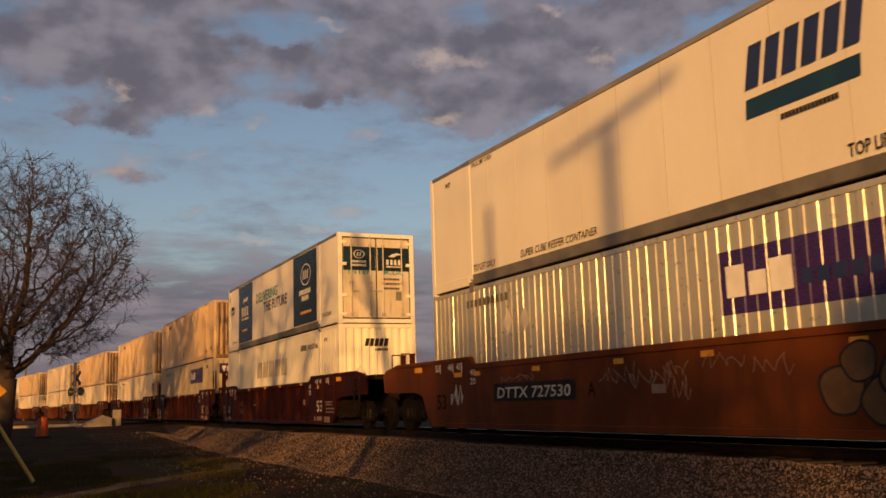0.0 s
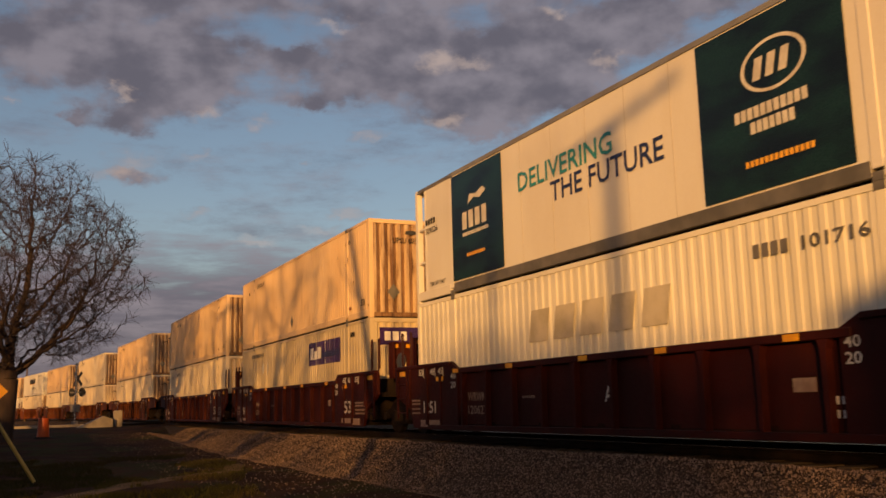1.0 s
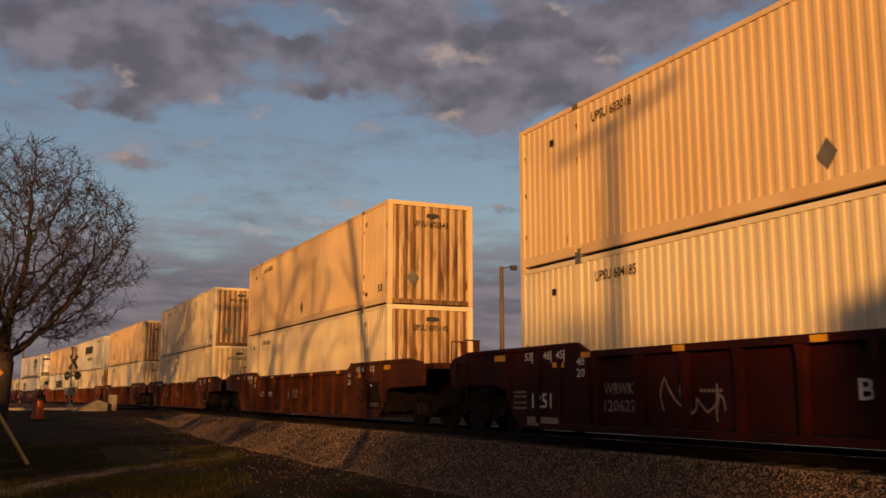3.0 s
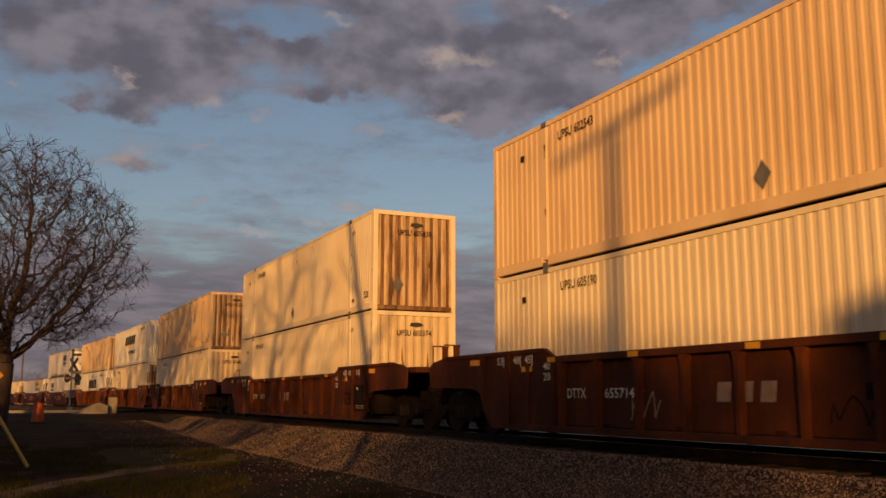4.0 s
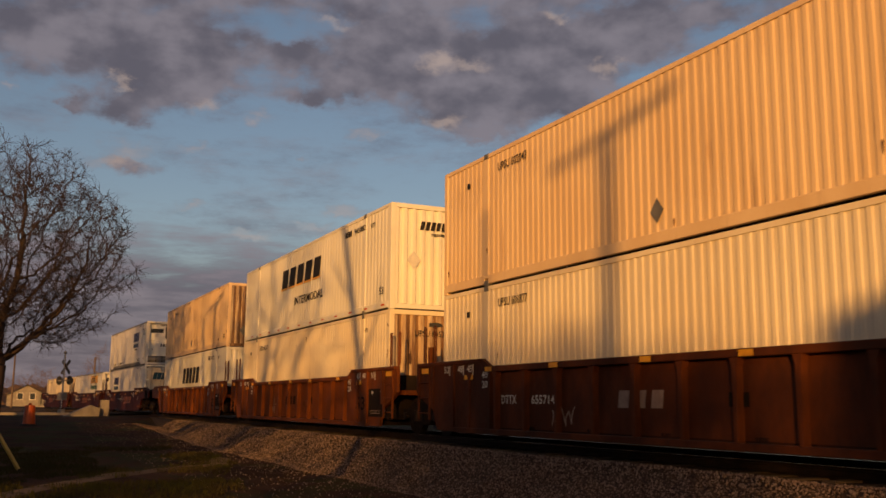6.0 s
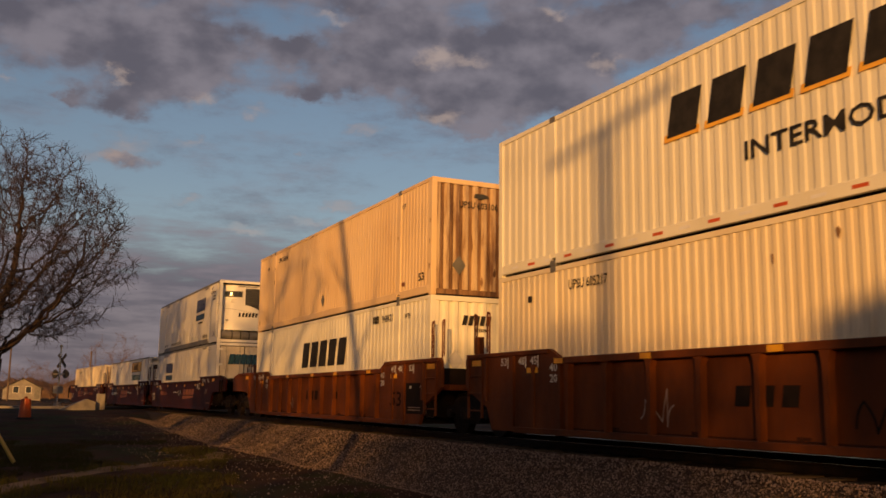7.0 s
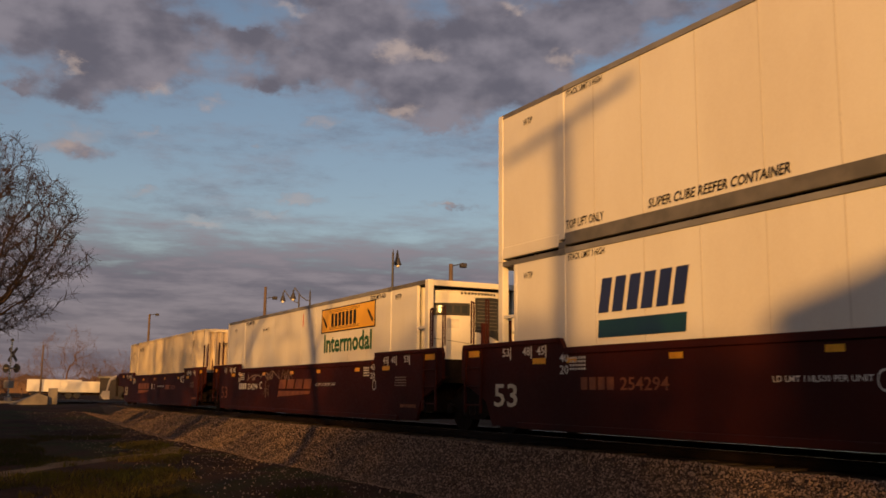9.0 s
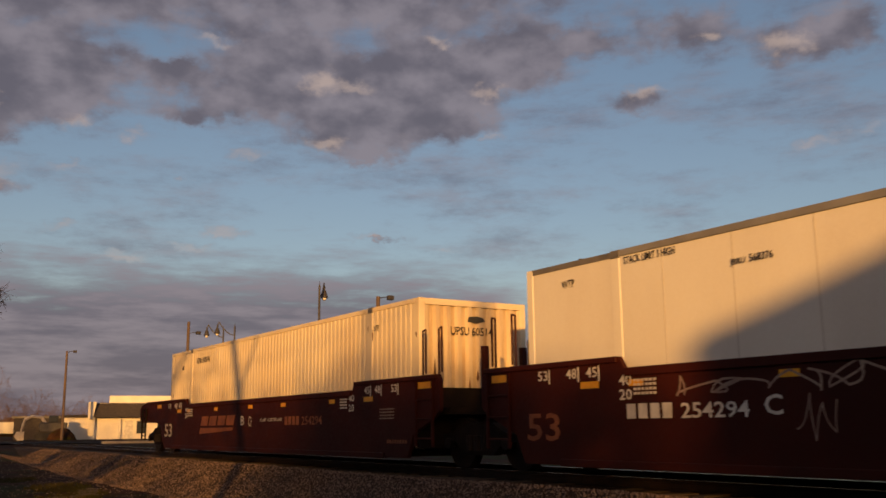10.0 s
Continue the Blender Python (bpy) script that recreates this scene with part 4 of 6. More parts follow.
def banner_reefer():
    ob = container("white", "white refrigerated container with black and green banners", smooth_wall=True, near="doors", rail="rail_grey", far_open=True)
    panel(ob, "banner", 13.95, 11.45, .30, 2.78, M["banner"], x=-1.299, label="black and green vinyl banner")
    panel(ob, "banner", 5.10, 2.30, .30, 2.78, M["banner"], x=-1.299, label="black and green vinyl banner")
    letters(ob, "DELIVERING", 10.75, 7.4, 1.75, .40, M["bluegreen"], bold=.012)
    letters(ob, "THE FUTURE", 9.5, 6.0, 1.28, .40, M["navy"], bold=.012)
    # ring emblem with three strokes, and two lines of blocks
    bm = nb()
    for i in range(32):
        a, b = math.tau * i / 32, math.tau * (i + 1) / 32
        q = [(3.55 - .62 * r * math.cos(u), 2.02 + .38 * r * math.sin(u)) for u, r in ((a, 1), (b, 1), (b, .88), (a, .88))]
        bm.faces.new([bm.verts.new((-1.306, y, z)) for y, z in q])
    part("emblem_ring", bm, M["pale"], ob)
    bars(ob, 3.95, 3.2, 1.86, .32, M["pale"], 3, x=-1.305, lean=.25, gap=.4, name="logo_stroke")
    bars(ob, 4.35, 2.95, 1.34, .17, M["pale"], 11, x=-1.305, gap=.22, name="logo_stroke")
    bars(ob, 4.05, 3.2, 1.12, .17, M["pale"], 7, x=-1.305, gap=.22, name="logo_stroke")
    bars(ob, 4.2, 2.9, .66, .09, M["amber"], 14, x=-1.305, gap=.3)
    bars(ob, 13.4, 12.1, 1.42, .40, M["pale"], 4, x=-1.305, gap=.3, name="logo_stroke")
    bars(ob, 13.4, 12.1, 1.26, .08, M["pale"], 16, x=-1.305, gap=.25)
    bars(ob, 13.2, 12.3, .78, .07, M["amber"], 12, x=-1.305, gap=.3)
    bm = nb()
    prism(bm, [(13.1, 1.98), (12.8, 2.08), (12.5, 2.02), (12.2, 2.14), (12.35, 2.24), (12.7, 2.14), (13.0, 2.2)], -1.306, -1.303, "x")
    part("emblem", bm, M["pale"], ob)
    bars(ob, 15.5, 14.9, 1.9, .14, M["ink"], 4, gap=.3)
    letters(ob, "329526", 15.5, 14.8, 1.68, .14, M["ink"])
    letters(ob, "TOP LIFT ONLY", 15.3, 14.4, .35, .10, M["ink"])
    letters(ob, "TOP LIFT ONLY", 1.7, .7, .35, .12, M["ink"])
    # door banners
    panel(ob, "banner", -1.12, -.04, 1.70, 2.46, M["banner"], x=.024, end_wall=True, label="black and green vinyl banner")
    panel(ob, "banner", .04, 1.12, 1.70, 2.46, M["banner"], x=.024, end_wall=True, label="black and green vinyl banner")
    for z, h in ((1.83, .07), (1.95, .07)):
        bars(ob, -.84, -.34, z, h, M["pale"], 9, x=.017, end_wall=True)
    bars(ob, .34, .88, 1.90, .17, M["pale"], 4, x=.017, end_wall=True, gap=.4)
    bars(ob, .34, .88, 1.82, .04, M["pale"], 12, x=.017, end_wall=True)
    bm = nb()
    for i in range(20):
        a, b = math.tau * i / 20, math.tau * (i + 1) / 20
        q = [(-.59 + .19 * r * math.cos(u), 2.22 + .14 * r * math.sin(u)) for u, r in ((a, 1), (b, 1), (b, .82), (a, .82))]
        bm.faces.new([bm.verts.new((u, .016, z)) for u, z in q])
    part("emblem_ring", bm, M["pale"], ob)
    bars(ob, -.68, -.5, 2.15, .13, M["pale"], 2, x=.017, end_wall=True, lean=.25, gap=.4)
    part("emblem", prism(nb(), [(.4, 2.16), (.55, 2.25), (.7, 2.30), (.88, 2.24), (.72, 2.22), (.6, 2.15)], .014, .018, "y"), M["pale"], ob)
    letters(ob, "INTER", -.95, -.15, 1.58, .17, M["bluegreen"], x=.024, end_wall=True)
    letters(ob, "MODAL", .25, .95, 1.58, .17, M["bluegreen"], x=.024, end_wall=True)
    panel(ob, "data_plate", .65, .85, .75, 1.05, M["rail_grey"], x=.026, end_wall=True)
    for z in (1.4, 1.25, 1.1):
        bars(ob, .25, .8, z, .07, M["ink"], 7, x=.024, end_wall=True)
    return ob


def truck_line_box(style, number):
    ob = container("white_rib", "off-white corrugated container with a truck line's heavy lettering", pitch=0.265)
    letters(ob, "WTP", 1.55, 1.2, 2.42, .13, M["ink"])
    if style == "faded":
        wordmark_slanted(ob, 10.6, 6.0, 1.55, .62, M["ghost"], 5)
        bars(ob, 4.2, 3.5, 2.28, .19, M["rail_grey"], 4, gap=.3)
        letters(ob, number, 3.3, 2.2, 2.28, .19, M["rail_grey"])
    elif style == "bold":
        wordmark_slanted(ob, 10.25, 5.85, 1.40, .80, M["ink"], 5)
        bars(ob, 3.75, 3.3, 2.42, .2, M["ink"], 4, gap=.35)
        letters(ob, number, 3.1, 2.35, 2.42, .2, M["rail_grey"])
    else:
        for i in range(5):
            bars(ob, 10.72 - i * .94, 9.90 - i * .94, 1.56, .12, M["amber"], 1, x=-1.3005, lean=.22, gap=0, name="logo_block")
        wordmark_slanted(ob, 10.7, 6.0, 1.62, .66, M["ink"], 5)
        letters(ob, "INTERMODAL", 8.95, 5.75, .90, .28, M["ink"])
        bars(ob, 3.7, 3.1, 2.45, .17, M["ink"], 4, gap=.3)
        letters(ob, "945882", 2.9, 1.95, 2.45, .17, M["ink"])
        letters(ob, "53", .8, .5, .45, .2, M["ink"])
        for i in range(24):
            bars(ob, 15.6 - i * .65, 15.35 - i * .65, .12, .05, M["drum" if i % 2 else "drum_white"], 1, gap=0, x=-1.302, name="reflector")
    bars(ob, -.45, .35, 2.2, .24, M["ink"], 5, x=.010, lean=.22, gap=.25, end_wall=True, name="logo_stroke")
    bars(ob, -.1, .35, 2.05, .08, M["ink"], 8, x=.010, gap=.3, end_wall=True)
    diamond(ob, -.62, 1.35, .26, M["pale"], x=.010, end_wall=True)
    return ob


def parcel_box(paint, pane):
    ob = container(paint, "stainless corrugated container with a purple logo panel" if paint == "steel" else "tan corrugated container with purple logo panels", pitch=0.24, depth=.013, flat=.452, uneven=.02)
    # vinyl pressed onto the ribs
    line = [(a, d) for a, d in rib_line(2.11, 13.95, .24, .013, .452, .02) if pane[1] <= a <= pane[0]]
    bm = nb()
    lo, hi = ([bm.verts.new((-CW + .009 + d, a, z)) for a, d in line] for z in (pane[2], pane[3]))
    for k in range(len(line) - 1):
        bm.faces.new((lo[k], lo[k + 1], hi[k + 1], hi[k]))
    bmesh.ops.recalc_face_normals(bm, faces=bm.faces[:])
    part("logo_panel", bm, M["purple"], ob, "purple vinyl logo panel")
    w, h, z0 = pane[0] - pane[1], pane[3] - pane[2], pane[2]
    for i, (a, b, k) in enumerate(((.06, .16, .62), (.18, .27, .45), (.29, .40, .62))):
        bars(ob, pane[0] - w * a, pane[0] - w * b, z0 + h * .26, h * k * .8, M["drum_white"], 1, x=-1.292, gap=0, name="logo_stroke")
    bars(ob, pane[0] - w * .44, pane[0] - w * .95, z0 + h * .30, h * .22, M["navy"], 7, x=-1.292, gap=.3, name="logo_stroke")
    for y in (12.4, 11.7):
        diamond(ob, y, 1.98, .26, M["pale"])
    bars(ob, 14.3, 12.3, 2.45, .16, M["rail_grey"], 10, gap=.4)
    bars(ob, 1.7, 1.3, 2.45, .14, M["ink"], 3, gap=.3)
    panel(ob, "logo_panel", -1.0, .9, 2.12, 2.62, M["purple"], x=.012, end_wall=True, label="purple vinyl logo panel")
    bars(ob, -.85, -.1, 2.24, .26, M["drum_white"], 3, x=.007, end_wall=True, gap=.25, name="logo_stroke")
    return ob


def freight_reefer():
    """White cooled box with an amber plate and green word."""
    ob = container("white", "white refrigerated container with amber plate and green lettering", smooth_wall=True, near="unit", rail="rail_grey")
    reefer_marks(ob, False)
    plate = panel(ob, "logo_panel", 6.50, 2.82, 2.02, 2.68, M["ink"], x=-1.299, label="amber vinyl logo panel with dark border")
    panel(plate, "logo_field", 6.45, 2.87, 2.05, 2.65, M["amber"], x=-1.302)
    bars(plate, 5.75, 3.95, 2.17, .36, M["ink"], 7, x=-1.307, gap=.3, name="logo_stroke", heights=(1, .95, 1, 1, 1, 1, 1))
    for z in (2.10, 2.14, 2.56, 2.60):
        bars(plate, 5.9, 3.8, z, .012, M["ink"], 1, x=-1.307, gap=0)
    for y in (6.2, 3.1):
        bm = nb()
        prism(bm, [(y - .18, 2.2), (y + .1, 2.45), (y + .2, 2.5), (y + .18, 2.42), (y - .1, 2.15)], -1.310, -1.307, "x")
        part("emblem", bm, M["ink"], plate)
    letters(ob, "Intermodal", 6.27, 3.02, 1.50, .50, M["green"], bold=.025)
    letters(ob, "568376", 11.62, 11.26, 2.38, .10, M["ink"])
    letters(ob, "JBRU", 11.92, 11.68, 2.38, .10, M["ink"])
    bars(ob, 8.05, 8.0, 2.30, .38, M["drum"], 1, gap=0, name="reflector")
    return ob


# ---------------- well cars ----------------
def end_shape(kind):
    """Outline of a side's near end, from the sill up to the top chord: (y, z)."""
    if kind == "coupled":
        return [(.22, .18), (-.05, .42), (-.32, .88), (-.7, .98), (-2.85, 1.02), (-2.92, 1.48), (-2.70, 1.60), (-2.0, 1.69), (2.32, 1.70), (2.42, 1.54)]
    return [(.12, .18), (-.10, .62), (-.85, .92), (-1.05, 1.05), (-1.05, 1.60), (-.98, 1.69), (2.32, 1.70), (2.42, 1.54)]


def wheelset_truck(car, y, wheel_label="", light=False):
    truck = part("truck", shared(("bolster",), M["under"], lambda bm: [box(bm, -.95, .95, -.22, .22, .42, .72, .03), box(bm, -.3, .3, -.3, .3, .7, .92, .02)]), None, car,
                 "grimy two-axle truck")
    truck.location = (0, y, 0)
    frame_me = shared(("sideframe",), M["under"], lambda bm: prism(bm, [(-1.15, .50), (-1.15, .62), (-.75, .66), (-.42, .82), (.42, .82), (.75, .66), (1.15, .62), (1.15, .50),
                                                                      (.72, .48), (.42, .26), (-.42, .26), (-.72, .48)], -.09, .09, "x"))
    spring = shared(("spring",), M["wheel"], lambda bm: [tube(bm, (0, d, .34), (0, d, .60), .07, sides=8) for d in (-.22, 0, .22)])
    cap = shared(("cap",), M["wheel"], lambda bm: tube(bm, (-.07, 0, 0), (.07, 0, 0), .10, .085, 12))
    for s in (-1, 1):
        f = part("side_frame", frame_me, None, truck)
        f.location.x = s * 1.0
        part("spring", spring, None, truck).location.x = s * 1.11
        for d in (-.89, .89):
            c = part("axle_cap", cap, None, truck)
            c.location = (s * 1.10, d, .46)

    def wheel_mesh(bm):
        tube(bm, (-.07, 0, 0), (.06, 0, 0), .46, sides=28)
        tube(bm, (.06, 0, 0), (.075, 0, 0), .49, sides=28)
        tube(bm, (-.10, 0, 0), (-.07, 0, 0), .14, sides=14)
    wheel_me = shared(("wheel",), M["wheel"], wheel_mesh)
    axle_me = shared(("axle",), M["under"], lambda bm: tube(bm, (-.95, 0, 0), (.95, 0, 0), .075, sides=10))
    for d in (-.89, .89):
        a = part("axle", axle_me, None, truck)
        a.location = (0, d, .46)
        for s in (-1, 1):
            w = part("wheel", wheel_me, None, truck, "worn steel wheel")
            w.matrix_basis = pose(s * .755, d, .46, 0, 0, 0 if s < 0 else 180)


def holed_plate(w, h, t):
    """An upright plate with an oval hole."""
    bm = nb()
    hole = [(.42 * w * math.cos(a) * .8, h * .45 + .26 * h * math.sin(a)) for a in (math.tau * i / 16 for i in range(16))]
    outer = []
    for i in range(16):
        a = math.tau * i / 16
        c, s = math.cos(a), math.sin(a)
        k = min(w / 2 / max(abs(c), 1e-6), h / 2 / max(abs(s), 1e-6))
        outer.append((c * k, h / 2 + s * k))
    rings = [[bm.verts.new((x, y, z)) for x, z in ring] for y in (0, t) for ring in (outer, hole)]
    o0, i0, o1, i1 = rings
    for i in range(16):
        j = (i + 1) % 16
        for q in ((o0[i], o0[j], i0[j], i0[i]), (o1[j], o1[i], i1[i], i1[j]), (o0[j], o0[i], o1[i], o1[j]), (i0[i], i0[j], i1[j], i1[i])):
            bm.faces.new(q)
    box(bm, -w / 2 - .06, -w / 2, -.12, t + .12, 0, h)
    box(bm, w / 2, w / 2 + .06, -.12, t + .12, 0, h)
    bmesh.ops.recalc_face_normals(bm, faces=bm.faces[:])
    return bm


def well_car(paint, near, far, ribs, label, marks):
    car = thing("well_car", label, "rail car", group="well cars of the train")
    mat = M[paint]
    a, b = end_shape(near), [(CL - y, z) for y, z in end_shape(far)][::-1]
    outline = a + b
    for s in (-1, 1):
        if ribs:
            for profile in (a[:-1] + [(2.65, 1.54), (2.65, .18)], b[1:] + [(CL - 2.65, .18), (CL - 2.65, 1.54)]):
                part("end_panel", prism(nb(), profile, s * 1.42, s * 1.50, "x"), mat, car)
            part("side_panel", box(nb(), s * 1.37, s * 1.41, 2.60, CL - 2.60, .18, 1.50), mat, car)
        else:
            part("side_panel", prism(nb(), outline, s * 1.42, s * 1.50, "x"), mat, car)
        bm = nb()
        box(bm, s * 1.41, s * 1.535, 2.45, CL - 2.45, 1.42, 1.538, .01)
        for y0, y1 in ((min(a[-2][0], 2.30), a[-3][0] + .02), (CL - 2.30, b[2][0] - .02)):
            box(bm, s * 1.40, s * 1.54, min(y0, y1), max(y0, y1), 1.62, 1.705, .01)
        part("top_chord", bm, mat, car)
        bm = nb()
        box(bm, s * 1.41, s * 1.53, 1.0, CL - 1.0, .16, .27, .01)
        part("bottom_sill", bm, mat, car)
        if ribs:
            me = shared(("rib", paint), mat, lambda q: prism(q, [(-.035, .27), (.035, .27), (.05, 1.30), (.09, 1.42), (-.09, 1.42), (-.05, 1.30)], -.12, .0, "x"))
            n = 12
            for i in range(n):
                r = part("rib", me, None, car)
                r.matrix_basis = pose(-1.41 if s < 0 else 1.53, 1.75 + i * (CL - 3.5) / (n - 1), 0)
            for y in (-.1, 1.0, CL - 1.0, CL + .1):
                bm = nb()
                box(bm, s * 1.50, s * 1.55, y - .05, y + .05, .75 if abs(y - CL / 2) > 7.5 else .27, 1.62)
                part("rib", bm, mat, car)
    bm = nb()
    box(bm, -1.41, 1.41, .3, CL - .3, .20, .30)
    for y in (.5, 2, 4, 6, 8, 10, 12, 14, 15.7):
        box(bm, -1.41, 1.41, y - .12, y + .12, .28, .35)
    part("well_floor", bm, M["under"], car, "dark well floor with cross members")
    for kind, y0, d in ((near, 0, 1), (far, CL, -1)):
        reach = 3.55 if kind == "coupled" else 1.60
        part("end_bulkhead", box(nb(), -1.41, 1.41, y0 - d * .22, y0 - d * .10, .36, 1.50), M["under"], car)
        part("end_platform", box(nb(), -1.30, 1.30, y0 - d * .22, y0 - d * (3.1 if kind == "coupled" else 1.1), *((1.42, 1.56) if kind == "coupled" else (.98, 1.10))), M["under"] if paint not in ("orange", "rust") else mat, car)
        part("draft_sill", box(nb(), -.35, .35, y0 - d * .2, y0 - d * reach * .92, .72, .98), M["under"], car)
        if kind == "coupled":
            bm = nb()
            box(bm, -.18, .18, y0 - d * 2.9, y0 - d * 3.68, .72, .98, .03)
            box(bm, -.62, .62, y0 - d * 2.35, y0 - d * 2.5, .55, 1.10)
            part("coupler", bm, M["under"], car, "dark knuckle coupler")
            wheelset_truck(car, y0 - d * 1.95)
            for y in (2.05, 2.75) if d > 0 or paint == "brown_red" else ():
                bm = nb()
                box(bm, -.07, .07, y0 - d * y - .06, y0 - d * y + .06, 1.0, 2.12, .015)
                box(bm, -.08, .08, y0 - d * y - .07, y0 - d * y + .07, 2.10, 2.15, .01)
                post = part("post", bm, mat, car)
                bm = nb()
                pts = [(-.35, y0 - d * y, 1.05), (-.35, y0 - d * y, 2.14), (-.08, y0 - d * y, 2.14)]
                for p, q in zip(pts, pts[1:]):
                    tube(bm, p, q, .018, sides=6)
                part("grab_iron", bm, mat, post)
            for s in (-1, 1) if paint not in ("orange", "rust") else ():
                bm = nb()
                for z in (.55, .85, 1.15, 1.45):
                    tube(bm, (s * 1.54, y0 - d * 2.0, z), (s * 1.54, y0 - d * 2.45, z), .016, sides=6)
                for y in (2.0, 2.45):
                    box(bm, s * 1.51, s * 1.56, y0 - d * y - .02, y0 - d * y + .02, .45, 1.50)
                part("ladder", bm, M["under"], car)
        else:
            for s in (-1, 1):
                for y in (.25, .82):
                    bm = nb()
                    pts = [(s * 1.36, y0 - d * y, 1.70), (s * 1.36, y0 - d * y, 2.55), (s * 1.36, y0 - d * (y + .10), 2.58), (s * 1.36, y0 - d * (y + .10), 1.75)]
                    for p, q in zip(pts, pts[1:]):
                        tube(bm, p, q, .018, sides=6)
                    part("handrail", bm, mat, car)
                bm = nb()
                for z in (.55, .9, 1.25):
                    tube(bm, (s * 1.53, y0 - d * .25, z), (s * 1.53, y0 - d * .85, z), .015, sides=6)
                for y in (.25, .85):
                    box(bm, s * 1.51, s * 1.55, y0 - d * y - .025, y0 - d * y + .025, .40, 1.6)
                part("ladder", bm, mat, car)
                if paint == "dark_red":
                    plate = mesh_of(holed_plate(.50, 1.0, .08), mat)
                    p = part("bulkhead_plate", plate, None, car, "dark red upright plate with an oval hole")
                    p.location = (s * .72, y0 - d * .95, 1.48)
                    if s > 0:
                        letters(p, "IBC", .02, .24, .70, .10, M["pale"], x=-.006, end_wall=True)
                    for x in (-.2, .14):
                        part("reflector", box(nb(), x, x + .10, -.008, 0.0, .84, .94), M["yellow"], p)
                elif paint == "brown_red":
                    bm = nb()
                    box(bm, s * .45 - .06, s * .45 + .06, y0 - d * 1.0 - .06, y0 - d * 1.0 + .06, 1.0, 2.25, .01)
                    part("post", bm, mat, car)
                else:
                    bm = nb()
                    box(bm, s * .55 - .09, s * .55 + .09, y0 - d * 1.1 - .07, y0 - d * 1.1 + .07, 1.0, 2.2, .01)
                    part("post", bm, mat, car)
    if near == "joined":
        wheelset_truck(car, -1.67)
    # brake wheel stub, reflectors and marks on both styles
    x = -1.545 if not ribs else -1.562
    for y in (3.3, 6.0, 8.2, 10.9, 13.4):
        panel(car, "reflector", y + .24, y - .04, 1.43 if ribs else 1.28, 1.52 if ribs else 1.37, M["yellow"], x=-1.536 if ribs else -1.502)
    for y0, d in ((0, 1), (CL, -1)):
        panel(car, "reflector", y0 + d * -.75, y0 - d * .3, 1.46, 1.58, M["yellow"], x=-1.502)
        panel(car, "reflector", y0 + d * 1.9, y0 + d * 1.5, 1.28, 1.38, M["yellow"], x=-1.502)
        for k, w in ((.62, "53"), (1.3, "48"), (1.75, "45")):
            yy = y0 + d * k
            letters(car, w, yy + .12, yy - .12, 1.44, .15, M["pale"], x=-1.506)
            panel(car, "marking", yy - .17, yy - .14, 1.38, 1.60, M["pale"], x=-1.502)
        yy = y0 + d * 2.45
        letters(car, "40", yy + .13, yy - .12, 1.30, .15, M["pale"], x=-1.506)
        letters(car, "20", yy + .13, yy - .12, 1.10, .15, M["pale"], x=-1.506)
    before = set(car.children)
    marks(car)
    for ob in set(car.children) - before if ribs else ():
        y = sum(v.co.y for v in ob.data.vertices) / len(ob.data.vertices)
        if 2.7 < y < CL - 2.7:
            ob.location.x = .09        # on the recessed panel
    return car


def marks_orange_smooth(car):
    panel(car, "number_board", 12.75, 9.65, .72, 1.08, M["ink"], x=-1.503)
    letters(car, "DTTX 727530", 12.6, 9.8, .79, .22, M["pale"], x=-1.509, lean=.1)
    letters(car, "53", 15.6, 15.1, .58, .34, M["under"], x=-1.506)
    letters(car, "A", 9.25, 9.02, .78, .24, M["under"], x=-1.506)
    scribble(car, 14.9, .7, .75, .4, M["pale"], 4, x=-1.506, turns=9)
    scribble(car, 12.4, 1.12, 1.4, .16, M["faint"], 9, x=-1.506, turns=12, thick=.007)
    scribble(car, 8.9, 1.0, 1.0, .3, M["faint"], 12, x=-1.506, turns=9, thick=.007)
    scribble(car, 8.0, .9, 1.2, .35, M["faint"], 14, x=-1.506, turns=12, thick=.007)
    # sprayed bubble figure: pale fill, black outline
    for i, (y, z, r) in enumerate(((3.72, .74, .36), (3.42, 1.08, .28), (3.12, .62, .32), (2.80, .92, .36))):
        ring = [(y + r * (1 + .10 * math.sin(3 * v + i)) * math.cos(v), z + r * .95 * (1 + .08 * math.cos(2 * v + i)) * math.sin(v)) for v in (math.tau * k / 24 for k in range(24))]
        part("sprayed_fill", prism(nb(), ring, -1.505 - .002 * i, -1.501, "x"), M["spray"], car)
        bm = nb()
        for (a0, b0), (a1, b1) in zip(ring, ring[1:] + ring[:1]):
            q = ((a0, b0), (a1, b1), (y + (a1 - y) * .88, z + (b1 - z) * .88), (y + (a0 - y) * .88, z + (b0 - z) * .88))
            bm.faces.new([bm.verts.new((-1.506 - .002 * i, u, w)) for u, w in q])
        part("sprayed_line", bm, M["ink"], car)
    for y, z, w, h, seed in ((7.2, 1.05, .7, .3, 31), (6.2, 1.1, .9, .25, 33), (5.2, 1.0, .8, .3, 35), (6.9, .7, .4, .3, 37)):
        scribble(car, y, z, w, h, M["faint"], seed, x=-1.506, turns=7, thick=.006)
    panel(car, "patch", 7.45, 7.1, .78, .92, M["faint"], x=-1.503)


